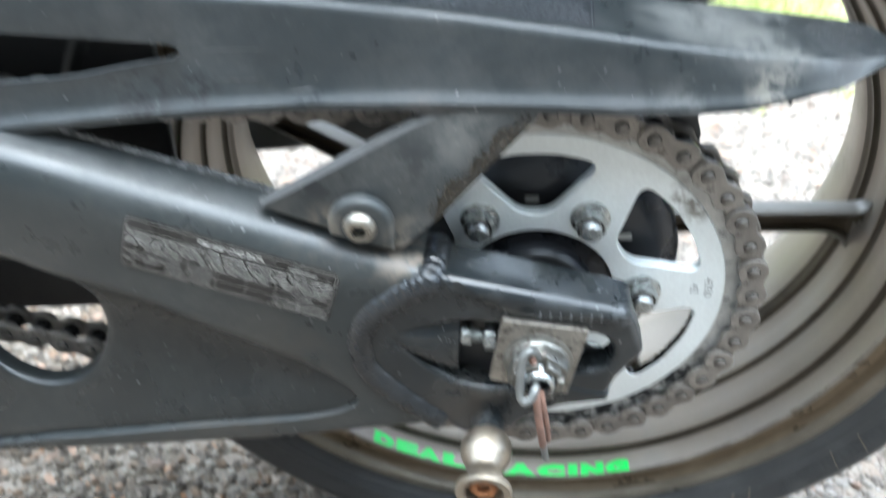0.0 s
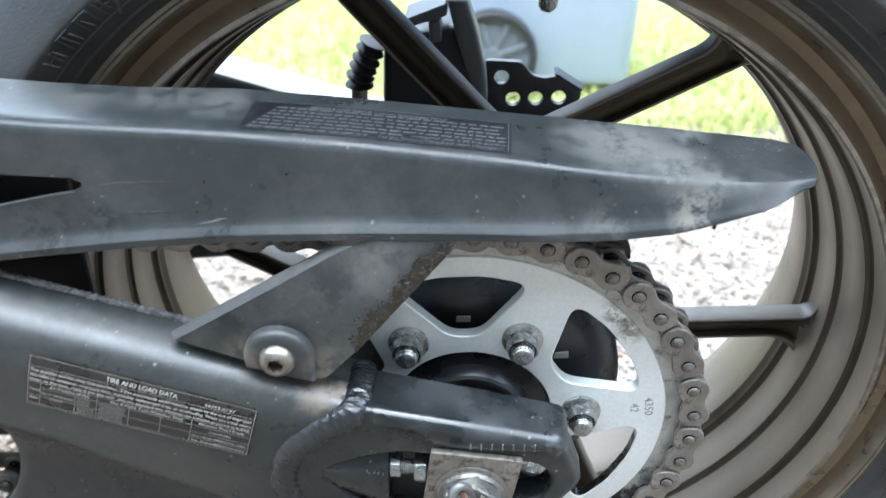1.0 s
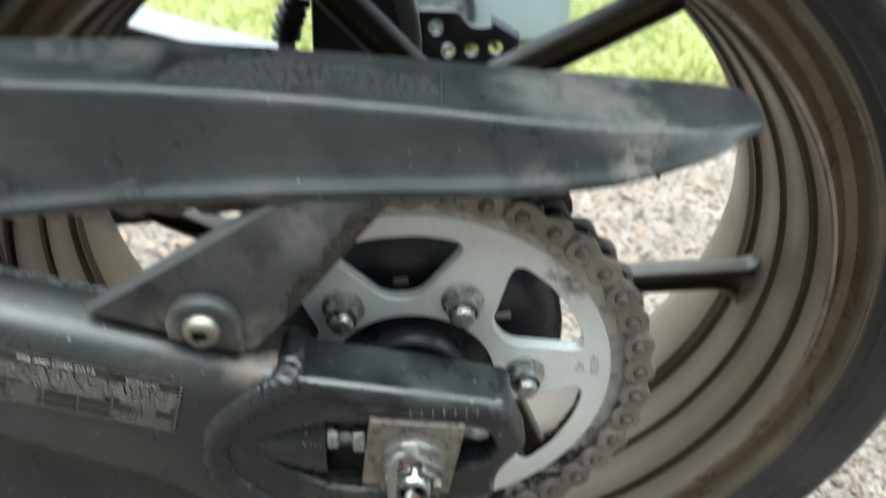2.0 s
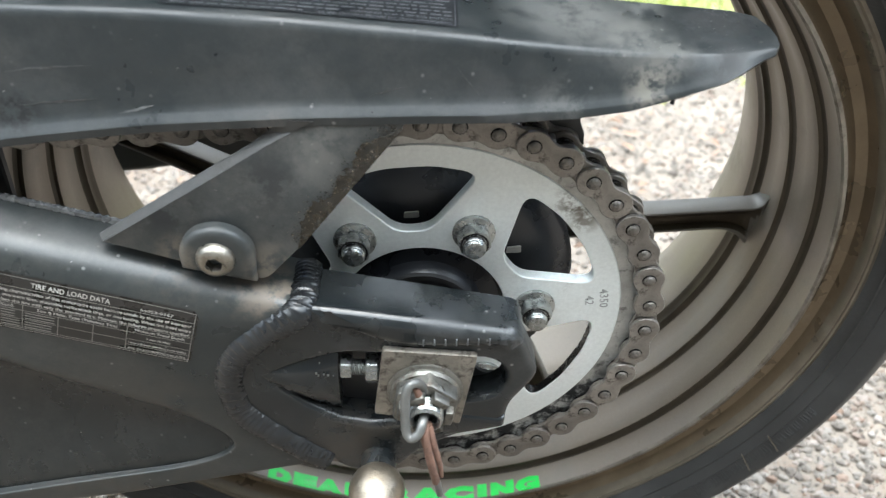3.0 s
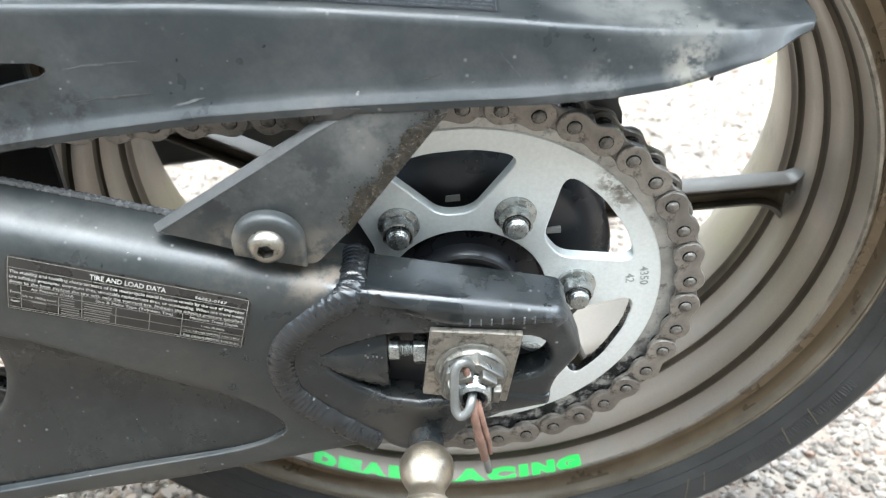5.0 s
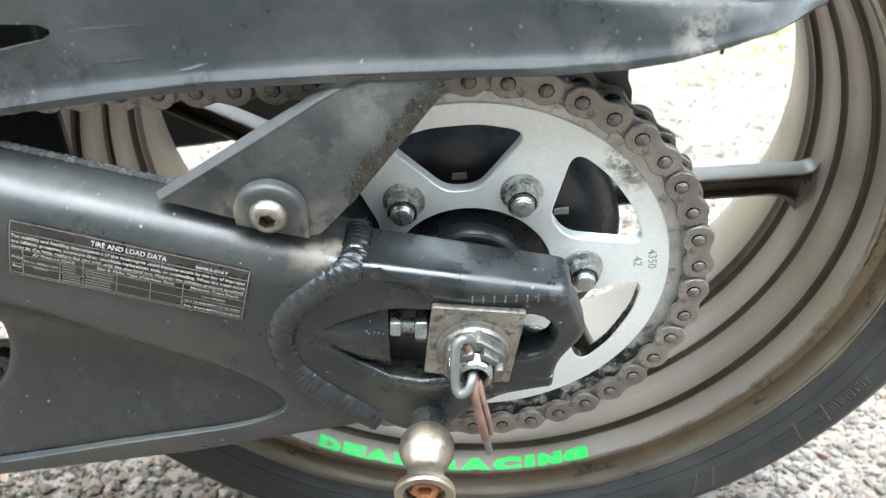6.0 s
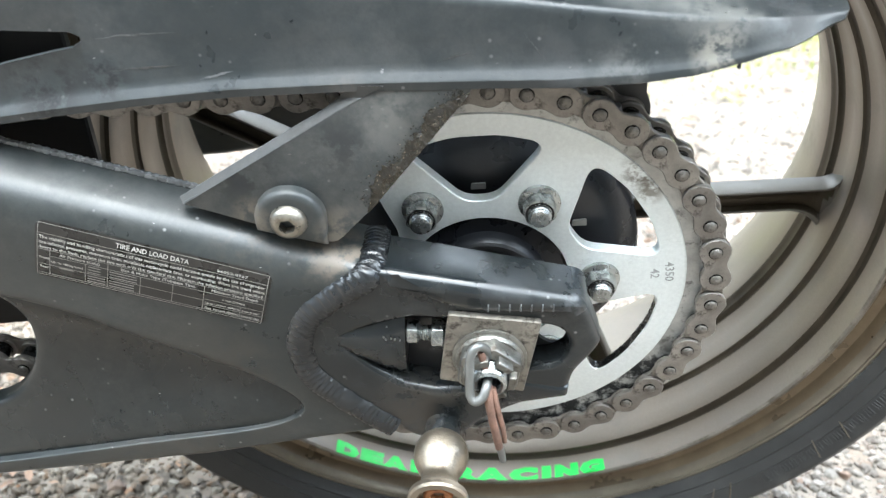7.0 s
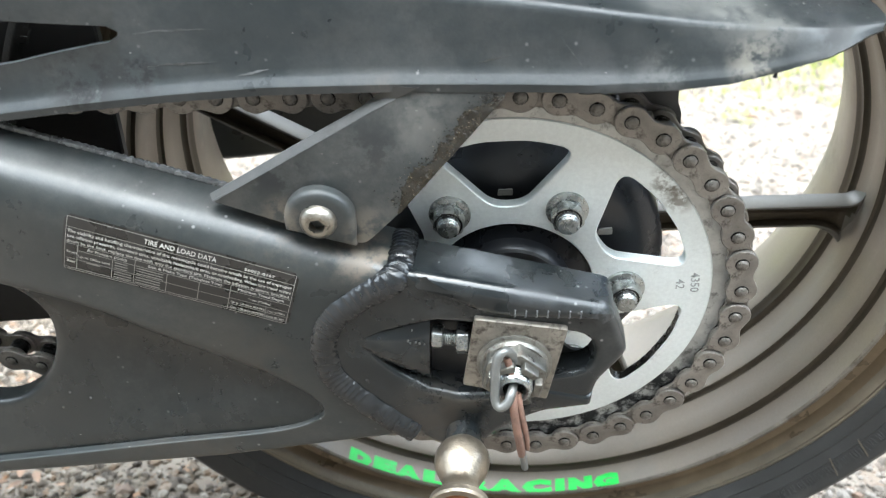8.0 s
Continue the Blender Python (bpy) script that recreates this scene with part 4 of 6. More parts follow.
def on_edge(angle):
    """Where a ray from the opening's middle leaves the panel's outline."""
    dx, dz = math.cos(angle), math.sin(angle)
    best = 1.0
    for (xa, za), (xb, zb) in zip(panel, panel[1:] + panel[:1]):
        ex, ez = xb - xa, zb - za
        det = ex * dz - ez * dx
        if abs(det) > 1e-9:
            far_, along = (ex * (za - HOLE_Z) - ez * (xa - HOLE_X)) / det, (dx * (za - HOLE_Z) - dz * (xa - HOLE_X)) / det
            if far_ > 0 and -1e-6 <= along <= 1 + 1e-6:
                best = min(best, far_)
    return best


def dish(x, z):
    """Depth of the dished panel behind the arm's face: deepest under the upper tube, rising to the lower flange."""
    top_ = float(np.interp(x, [-0.36, -0.22, -0.152, -0.09], [0.055, 0.029, 0.001, -0.028]))
    low_ = float(np.interp(x, [-0.36, -0.257, -0.165, -0.09], [-0.107, -0.087, -0.066, -0.044]))
    f = min(1.1, max(0.0, (top_ - z) / (top_ - low_)))
    deep = float(np.interp(x, [-0.26, -0.16, -0.09], [0.0260, 0.0190, 0.0060]))
    g = 0.45 + 0.55 * math.sin(math.pi / 2 * min(1.0, f / 0.38)) if f < 0.38 else 1 - 0.92 * (min(1.0, (f - 0.38) / 0.62)) ** 1.4
    return FACE + 0.0020 + deep * g


bm = bmesh.new()
rings = []
for t in (-0.14, -0.10, -0.05, 0.0, 0.03, 0.07, 0.13, 0.2, 0.28, 0.36, 0.45, 0.55, 0.65, 0.75, 0.87, 1.0):
    ring = []
    for k in range(96):
        a = 2 * math.pi * k / 96
        r_ = 0.0425 + max(0.0, t) * (on_edge(a) - 0.0425) - (0.0022 if t < -0.07 else 0.0012 if t < 0 else 0.0)
        x, z = HOLE_X + r_ * math.cos(a), HOLE_Z + r_ * math.sin(a)
        ring.append(bm.verts.new((x, dish(x, z) + (0.0100 if t < -0.12 else 0.0022 if t < -0.07 else 0.0006 if t < 0 else 0.0), z)))
    rings.append(ring)
for p_, q_ in zip(rings, rings[1:]):
    for k in range(96):
        bm.faces.new((p_[k - 1], p_[k], q_[k], q_[k - 1]))
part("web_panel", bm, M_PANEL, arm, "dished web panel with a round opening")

# axle end of the swingarm with its slot
END = rounded(onto([(-0.0465, 0.0485), (0.0400, 0.0315), (0.0435, 0.0260), (0.0492, 0.0105), (0.0470, 0.0050), (0.0385, -0.0085), (0.0365, -0.0190), (0.0335, -0.0215)]) + [(0.0129, -0.0370), (-0.0022, -0.0472), (-0.0105, -0.0590), (-0.0320, -0.0622), (-0.0410, -0.0560)], [0.001, 0.003, 0.003, 0.003, 0.003, 0.004, 0.002, 0.004, 0.008, 0.008, 0.006, 0.006, 0.002], 3) + spline(WELD[::-1], 3)[1:-1]
SLOT = onto([(-0.0660, 0.0084), (-0.0560, 0.0142), (-0.0420, 0.0200), (-0.0320, 0.0228)] + arc(0.0118, 80, -70, 8, 0.0240, 0.0078) + [(0.0100, -0.0075), (-0.0100, -0.0200), (-0.0230, -0.0210), (-0.0365, -0.0180), (-0.0500, -0.0090), (-0.0600, 0.0010)])
end = part("axle_end", plate(END, [SLOT], FACE, -0.0260, 0.0040, 6), M_END, arm, "forged axle end of the swingarm with alignment marks")
part("end_top", plate(rounded(onto([(-0.0465, 0.0484), (0.0398, 0.0313), (0.0433, 0.0258), (0.0405, 0.0225), (0.0360, 0.0262), (-0.0465, 0.0425)]), [0.001, 0.003, 0.003, 0.002, 0.002, 0.001], 3), (), -0.0262, -0.0135), M_END, arm, "top wall of the axle end")
# cone-shaped boss of the adjuster, rounded like an egg, in the slot's forward end
rings = []
for k in range(17):
    t = k / 16
    x = -0.0685 + 0.0325 * t
    zc, h = 0.0088 + (0.0002 - 0.0088) * t, 0.0010 + 0.0202 * t ** 0.72
    deep = 0.0004 + 0.0135 * t ** 0.75
    ring = []
    for j in range(25):
        u = j / 24
        (px_, pz_), = onto([(x, zc + h * math.cos(math.pi * u))])
        ring.append((px_, FACE + 0.0010 - 0.0022 * math.sin(math.pi * t) * math.sin(math.pi * u) + deep * (1 - 0.97 * math.sin(math.pi * u) ** 0.9), pz_))
    rings.append(ring)
bm = bmesh.new()
vs = [[bm.verts.new(p) for p in r_] for r_ in rings]
for a, b in zip(vs, vs[1:]):
    for i in range(24):
        bm.faces.new((a[i], a[i + 1], b[i + 1], b[i]))
bm.faces.new(vs[-1] + [bm.verts.new((vs[-1][24].co.x, -0.0258, vs[-1][24].co.z)), bm.verts.new((vs[-1][0].co.x, -0.0258, vs[-1][0].co.z))])
part("scoop", bm, M_END, end, "rounded cone-shaped boss for the adjuster")
part("slot_back", plate(rounded([(-0.052, 0.026), (0.041, 0.024), (0.041, -0.027), (-0.010, -0.040), (-0.052, -0.036)], 0.004), [circle(0.0088, 0.0310, 0.0008, 28)], -0.0258, -0.0238), M_CALIPER, end, "dark inner wall of the slot")
RAIL = FACE - 0.0026
rail_ = [(-0.0435, 0.0452), (0.0385, 0.0318), (0.0428, 0.0258), (0.0420, 0.0238), (0.0221, 0.0232), (0.0003, 0.0232), (-0.0080, 0.0238), (-0.0177, 0.0262), (-0.0300, 0.0325), (-0.0400, 0.0395)]
part("upper_rail", plate(rounded(rail_, 0.002, 2), (), RAIL, FACE + 0.0035, 0.0058, 10), M_END, end, "raised upper rail of the axle end")
for k in range(7):
    x = 0.0003 + 0.0046 * k
    za, zb = 0.0240 + 0.0001 * k, 0.0298 + 0.0001 * k
    part("alignment_mark", tube([(x, RAIL + 0.0022, za), (x, RAIL + 0.0003, za + 0.0018), (x, RAIL, zb)], 0.00036, 6), M_MARK, end, "scribed alignment mark")
prong = [(0.0060, -0.0310), (0.0366, -0.0232), (0.0370, -0.0165), (0.0180, -0.0135), (0.0060, -0.0150)]
part("lower_prong", plate(rounded(onto(prong), 0.0012, 2), (), FACE - 0.0012, -0.0150, 0.0040, 4), M_END, end, "worn lower prong below the slot")

for x, z, r_ in ((-0.0458, 0.0062, 0.0006), (-0.0449, 0.0049, 0.0005), (-0.0425, 0.0055, 0.0005), (-0.0408, 0.0050, 0.0006), (-0.0386, 0.0046, 0.0004), (-0.0440, 0.0126, 0.0004)):
    deep = 0.0004 + 0.0105 * ((x + 0.0672) / 0.0312) ** 0.8
    bm = bmesh.new()
    bmesh.ops.create_icosphere(bm, subdivisions=1, radius=1.0, matrix=Matrix.Translation((x, FACE + 0.0002 + deep * 0.03, z)) @ Matrix.Diagonal((r_, 0.0005, r_ * 1.5, 1)))
    part("paint_chip", bm, M_WIRE, end, "bare metal paint chip")

# weld beads, as overlapping ripples
bead_line = [(-0.0492, -0.0120, 0.0432), (-0.0491, -0.0220, 0.0438), (-0.0490, -0.0305, 0.0436), (-0.0498, -0.0362, 0.0420), (-0.0530, FACE + 0.0006, 0.0396)] + [(p[0], FACE + 0.0006, p[1]) for p in WELD[2:-1] + onto([(-0.0430, -0.0462)])]
fine_line = spline(spline(bead_line, 9), 4)


def weld(line_, r, pitch, outward, flat):
    """A weld bead: a rounded bar with crescent ripples that bow along its run."""
    bm_, rings_, run = bmesh.new(), [], 0.0
    line_ = [Vector(p) for p in line_]
    for i_, p in enumerate(line_):
        d_ = (line_[min(i_ + 1, len(line_) - 1)] - line_[max(i_ - 1, 0)]).normalized()
        out_ = (outward - d_ * outward.dot(d_)).normalized()
        side_ = d_.cross(out_)
        if i_:
            run += (p - line_[i_ - 1]).length
        wob = 2.0 * noise.noise((run * 70, 3, r * 100))
        ring = []
        for j_ in range(20):
            f = 2 * math.pi * j_ / 20
            phase = (run + 1.1 * r * math.cos(f)) / pitch + wob
            saw = phase % 1.0
            h = r * (1 + 0.10 * noise.noise((run * 150, f, 0)) + 0.17 * (saw if saw < 0.8 else (1 - saw) * 4))
            ring.append(bm_.verts.new(p + (out_ * math.cos(f) * flat + side_ * math.sin(f)) * h))
        rings_.append(ring)
    for a_, b_ in zip(rings_, rings_[1:]):
        for j_ in range(20):
            bm_.faces.new((a_[j_ - 1], a_[j_], b_[j_], b_[j_ - 1]))
    for q_ in (rings_[0], rings_[-1]):
        bm_.faces.new(q_)
    return bm_


part("weld_bead", weld(fine_line, 0.0058, 0.0034, Vector((0.0, -1, 0.62)), 0.70), M_WELD, arm, "rippled black-painted weld bead")
seam = [Vector((x, BACK - 0.0024, float(np.interp(x, [q[0] for q in TOP], [q[1] for q in TOP])) + 0.0007)) for x in np.linspace(-0.32, -0.06, 420)]
part("weld_seam", tube(seam, [0.0013 + 0.0005 * abs(math.sin(i * 0.62)) for i in range(len(seam))], 8), M_SEAM, arm, "fine rippled weld seam along the top edge")

# adjuster: plate, nut, bolt
AX = 0.0012
adj = part("adjuster_plate", plate(rounded(onto([(-0.0165, 0.0285), (0.0228, 0.0250), (0.0165, -0.0175), (-0.0210, -0.0110)]), 0.0012, 2), [circle(0.0095, AX, n=24)], FACE - 0.0030, FACE - 0.0002, 0.0005, 1), M_PLATE, arm, "stained steel chain adjuster plate")
part("washer", lathe([(0.009, FACE - 0.0030), (0.0158, FACE - 0.0030), (0.0165, FACE - 0.0036), (0.0165, FACE - 0.0046), (0.0158, FACE - 0.0051), (0.009, FACE - 0.0051)], AX, 0, seg=48), M_NUT, adj, "plated axle washer")


def hex_x(af, x0, x1, y, z, turn=0.0):
    """A hexagon bar along x."""
    bm = plate(rounded(hexagon(af, turn=turn), af * 0.05, 2), (), 0, x1 - x0, 0.0006, 1, 0.0006)
    bmesh.ops.transform(bm, matrix=Matrix.Translation((x1, y, z)) @ Matrix.Rotation(radians(90), 4, "Z"), verts=bm.verts)
    return bm


AY = -0.0335
part("adjuster_nut", hex_x(0.0105, -0.0358, -0.0306, AY, 0.0045, 12), M_BOLT, adj, "small plated lock nut")
part("adjuster_bolt_head", hex_x(0.0125, -0.0248, -0.0190, AY, 0.0035, 4), M_BOLT, adj, "plated adjuster bolt head")
thread = [(x_, AY, 0.0040) for x_ in [-0.033 + 0.00045 * i for i in range(20)]]
part("adjuster_thread", tube(thread, [0.0034 + 0.0004 * (i % 2) for i in range(20)], 14), M_BOLT, adj, "threaded rod")

# axle nut, axle end, split pin
NUT0 = FACE - 0.0051
bm = lathe([(0.0095, NUT0), (0.0150, NUT0), (0.0152, NUT0 - 0.0012), (0.0142, NUT0 - 0.0026), (0.0095, NUT0 - 0.0026)], AX, 0, 40)
plate(rounded(hexagon(0.0262, AX, 0, 22), 0.0014, 2), [circle(0.0085, AX, n=24)], NUT0 - 0.0095, NUT0 - 0.0015, 0.0014, 2, bm=bm)
nut = part("axle_nut", bm, M_NUT, arm, "scuffed castellated axle nut")
for k in range(6):
    a = radians(22 + 60 * k + 30)
    bm = plate(rounded([(0.0082, -0.0036), (0.0117, -0.0040), (0.0117, 0.0040), (0.0082, 0.0036)], 0.0006, 2), (), NUT0 - 0.0138, NUT0 - 0.0093, 0.0008, 2)
    bmesh.ops.transform(bm, matrix=Matrix.Translation((AX, 0, 0)) @ Matrix.Rotation(-a, 4, "Y"), verts=bm.verts)
    part("castellation", bm, M_NUT, nut)
prof = [(0.0046, NUT0 - 0.004), (0.0050, NUT0 - 0.0152), (0.0062, NUT0 - 0.0165), (0.0075, NUT0 - 0.0155)]
for i in range(14):
    prof.append((0.0076 + 0.0004 * (i % 2), NUT0 - 0.0150 + 0.0008 * i))
axle = part("axle", lathe([(0.0, NUT0 - 0.004)] + prof, AX, 0, seg=36), M_BOLT, arm, "hollow threaded steel axle end")
loop = spline([(0.0010, -0.0530, 0.0100), (-0.0008, -0.0545, 0.0155), (-0.0035, -0.0565, 0.0185), (-0.0062, -0.0580, 0.0165), (-0.0070, -0.0600, 0.0110), (-0.0070, -0.0625, 0.0040), (-0.0066, -0.0650, -0.0020), (-0.0045, -0.0665, -0.0042), (-0.0015, -0.0660, -0.0020), (0.0000, -0.0630, 0.0010), (0.0010, -0.0580, 0.0015)], 8)
pin_ = part("split_pin", tube(loop, 0.0020, 14), M_WIRE, arm, "bent grey split pin looped through the axle nut")
leg = spline([(0.0010, -0.0610, 0.0005), (0.0012, -0.0650, -0.0050), (0.0030, -0.0665, -0.0160), (0.0052, -0.0665, -0.0280), (0.0062, -0.0660, -0.0340)], 8)
part("pin_leg", tube(leg, 0.0019, 12), M_RUST, pin_, "rusted leg of the split pin")
leg = spline([(0.0026, -0.0615, -0.0010), (0.0048, -0.0645, -0.0100), (0.0075, -0.0655, -0.0220), (0.0085, -0.0655, -0.0310)], 8)
part("pin_leg", tube(leg, [0.0017 - 0.0007 * i / 24 for i in range(25)], 10), M_RUST, pin_, "rusted leg of the split pin")
tip = spline([(0.0056, -0.0663, -0.0300), (0.0070, -0.0660, -0.0370), (0.0080, -0.0658, -0.0435)], 6)
part("pin_tip", tube(tip, [0.0018 - 0.0003 * i / 12 for i in range(13)], 10), M_WIRE, pin_, "bare grey tip of the split pin")
inner_leg = spline([(-0.0025, -0.0560, 0.0150), (-0.0010, -0.0570, 0.0095), (0.0005, -0.0578, 0.0035)], 8)
part("pin_leg", tube(inner_leg, 0.0016, 10), M_RUST, pin_, "rusted leg of the split pin")

# paddock-stand spool below the axle end
SX, SZ = -0.0205, -0.0500
part("spool_boss", lathe([(0.0, -0.0500), (0.0076, -0.0500), (0.0079, -0.0490), (0.0084, -0.0420), (0.0090, -0.0180), (0.0, -0.0180)], SX, SZ - 0.001, 32), M_END, arm, "black boss under the axle end")
spool = part("stand_spool", lathe([(0.0080, -0.0490), (0.0082, -0.0506), (0.0105, -0.0515), (0.0123, -0.0550), (0.0128, -0.0590), (0.0122, -0.0630), (0.0104, -0.0670), (0.0086, -0.0700), (0.0082, -0.0730), (0.0092, -0.0765), (0.0118, -0.0800), (0.0134, -0.0815), (0.0136, -0.0840), (0.0128, -0.0852), (0.0098, -0.0852), (0.0092, -0.0840), (0.0090, -0.0790), (0.0, -0.0790)], SX, SZ, 40), M_SPOOL, arm, "tarnished brass-coloured paddock stand spool")
part("spool_bolt", plate(rounded(hexagon(0.0125, SX, SZ, 15), 0.0008, 2), [hexagon(0.006, SX, SZ, 0)], -0.0825, -0.0788, 0.0008, 1), M_ORANGE, spool, "rusty bolt inside the spool")

# ---- chain guard ----
GX = [-0.420, -0.300, -0.212, -0.175, -0.140, -0.100, -0.050, 0.000, 0.030, 0.056, 0.075, 0.095, 0.108, 0.1190, 0.1280, 0.1315]
LOW = [0.060, 0.0850, 0.0995, 0.1055, 0.1105, 0.1150, 0.1180, 0.1195, 0.1200, 0.1220, 0.1252, 0.1312, 0.1362, 0.1398, 0.1424, 0.1438]
RIDGE = [0.178, 0.172, 0.1650, 0.1625, 0.1615, 0.1605, 0.1575, 0.1532, 0.1503, 0.1480, 0.1463, 0.1452, 0.1450, 0.1454, 0.1460, 0.1464]
BACKY = [0.022] * 13 + [0.0214, 0.0180, 0.0100]
BACKZ = [0.176, 0.172, 0.1650, 0.1630, 0.1620, 0.1625, 0.1595, 0.1558, 0.1535, 0.1515, 0.1500, 0.1482, 0.1472, 0.1464, 0.1458, 0.1452]


def guard_section(x):
    lo, ri, by, bz = (float(np.interp(x, GX, q)) for q in (LOW, RIDGE, BACKY, BACKZ))
    h = ri - lo
    fb = float(np.interp(x, [-0.42, -0.204, -0.168, -0.160, -0.156, 0.13], [0.16, 0.345, 0.455, 0.475, 0.520, 0.50]))
    ft = float(np.interp(x, [-0.42, -0.204, -0.168, -0.160, -0.156, 0.13], [0.72, 0.630, 0.600, 0.590, 0.550, 0.56]))
    k = min(1.0, h / 0.03)
    lip = float(np.interp(x, [0.085, 0.108, 0.119, 0.126, 0.129], [-0.0215, -0.0200, -0.0178, -0.0150, -0.0115]))
    side = [(0.0012, lo), (0.0002, lo + 0.0005 * k), (0.0, lo + 0.0038 * k), (0.0005, lo + 0.0045 * k), (0.0026, lo + 0.0064 * k), (0.0049, lo + 0.0096 * k), (0.0053, lo + fb * h), (0.0059, lo + ft * h), (0.0073, ri - 0.0045 * k), (0.0083, ri - 0.0018 * k), (0.0107, ri - 0.0003 * k)]
    side = [(lip + y * (-0.0098 - lip) / 0.0117, z) for y, z in side]
    even = float(np.interp(x, [0.030, 0.105], [0.0, 1.0]))
    soft_ = float(np.interp(x, [0.020, 0.110], [0.0, 0.0022])) * k
    side = [(y + even * (side[0][0] + (side[-1][0] - side[0][0]) * (z - side[0][1]) / (side[-1][1] - side[0][1]) - y), z) for y, z in side]
    side = [(y, z - soft_ * {8: 0.35, 9: 0.75, 10: 1.0}.get(i, 0.0)) for i, (y, z) in enumerate(side)]
    y_r, ri = side[-1]
    return side + [(y_r + (by - y_r) * f, ri + (bz - ri) * f) for f in (0.15, 0.5, 1.0)]


xs = sorted(set(GX + [-0.168, -0.165, -0.162, -0.160, -0.158, -0.157, -0.156] + [round(-0.42 + 0.01 * i, 4) for i in range(55)]))
xs = [x for x in xs if x <= GX[-1]]
T_ = 0.0024
bm = bmesh.new()
outer_v, inner_v = [], []
for x in xs:
    sec = guard_section(x)
    def round_end(y):
        """Draws the near corner of the tail back into a rounded end."""
        return x - 0.0070 * min(1.0, max(0.0, (-0.001 - y) / 0.014)) ** 2 * min(1.0, max(0.0, (x - 0.112) / 0.016))

    outer_v.append([bm.verts.new((round_end(y), y, z)) for y, z in sec])
    ins = []
    for i, (y, z) in enumerate(sec):
        a, b = sec[max(i - 1, 0)], sec[min(i + 1, len(sec) - 1)]
        u = Vector((b[0] - a[0], b[1] - a[1]))
        u = u.normalized() if u.length > 1e-9 else Vector((1, 0))
        ins.append((y + u.y * T_, z - u.x * T_))
    inner_v.append([bm.verts.new((round_end(y), y, z)) for y, z in ins])
K = len(outer_v[0])
SL_A, SL_B = -0.330, -0.156  # the long slot in the guard's side


def in_slot(i, j):
    x = (xs[i] + xs[i + 1]) / 2
    return SL_A < x < SL_B and 6 == j


for i in range(len(xs) - 1):
    for j in range(K - 1):
        if in_slot(i, j):
            continue
        bm.faces.new((outer_v[i][j], outer_v[i][j + 1], outer_v[i + 1][j + 1], outer_v[i + 1][j]))
        bm.faces.new((inner_v[i][j], inner_v[i + 1][j], inner_v[i + 1][j + 1], inner_v[i][j + 1]))
for i in range(len(xs) - 1):
    for j in (0, K - 1):
        bm.faces.new((outer_v[i][j], outer_v[i + 1][j], inner_v[i + 1][j], inner_v[i][j]))
    for j in range(K - 1):
        if in_slot(i, j):
            for q in (j, j + 1):
                bm.faces.new((outer_v[i][q], outer_v[i + 1][q], inner_v[i + 1][q], inner_v[i][q]))
            if not in_slot(i - 1, j):
                bm.faces.new((outer_v[i][j], outer_v[i][j + 1], inner_v[i][j + 1], inner_v[i][j]))
            if not in_slot(i + 1, j):
                bm.faces.new((outer_v[i + 1][j], outer_v[i + 1][j + 1], inner_v[i + 1][j + 1], inner_v[i + 1][j]))
for q in (0, -1):
    for j in range(K - 1):
        bm.faces.new((outer_v[q][j], outer_v[q][j + 1], inner_v[q][j + 1], inner_v[q][j]))
guard = part("chain_guard", bm, M_GUARD, bike, "scuffed black plastic chain guard")

# triangular bracket of the guard with its boss and bolt
def bracket_y(z):
    return -0.0310 + (z - 0.055) / 0.067 * 0.0106


BR = rounded([(-0.1275, 0.0697), (-0.0970, 0.0605), (-0.0635, 0.0520), (-0.0500, 0.0660), (-0.0075, 0.1180), (-0.0060, 0.1212), (-0.0400, 0.1216), (-0.0412, 0.1212)], [0.002, 0.001, 0.004, 0.004, 0.003, 0.001, 0.001, 0.001], 3)
bm = plate(BR, (), 0.0, 0.0030, 0.0010, 2)
for v in bm.verts:
    v.co.y += bracket_y(v.co.z)
bracket = part("guard_bracket", bm, M_BRACKET, guard, "triangular bracket with oily grime on its rear edge")
# bevelled flange along its forward edge, running up into the guard's lower lip
FRONT = [(x + 0.0010, bracket_y(z) - 0.0002, z - 0.0007) for x, z in ((-0.1272, 0.0702), (-0.0803, 0.0985), (-0.0598, 0.1112), (-0.0500, 0.1166))] + [(-0.0404, -0.0226, 0.1214)]
REAR = [(-0.1282, -0.0255, 0.0712), (-0.0822, -0.0215, 0.0996), (-0.0655, -0.0185, 0.1088), (-0.0594, -0.0178, 0.1135), (-0.0525, -0.0212, 0.1208)]
bm = bmesh.new()
sheets = [[[bm.verts.new((x, y + dy, z - dz)) for x, y, z in spline(q, 1)] for q in (FRONT, REAR)] for dy, dz in ((0.0, 0.0), (0.0022, 0.0008))]
n_ = len(sheets[0][0])
for i in range(n_ - 1):
    for s_ in sheets:
        bm.faces.new((s_[0][i], s_[0][i + 1], s_[1][i + 1], s_[1][i]))
    for e_ in (0, 1):
        bm.faces.new((sheets[0][e_][i], sheets[0][e_][i + 1], sheets[1][e_][i + 1], sheets[1][e_][i]))
for i in (0, n_ - 1):
    bm.faces.new((sheets[0][0][i], sheets[0][1][i], sheets[1][1][i], sheets[1][0][i]))
part("bracket_flange", bm, M_WORN, guard, "pale worn bevel along the bracket's edge")
boss = [(-0.0962, 0.0596), (-0.0668, 0.0523)] + arc(0.0150, 2, 178, 20, -0.0814, 0.0648)
bm = plate(boss, (), -0.0345, -0.0285, 0.0034, 6)
part("bracket_boss", bm, M_BRACKET, guard, "raised round boss of the bracket")
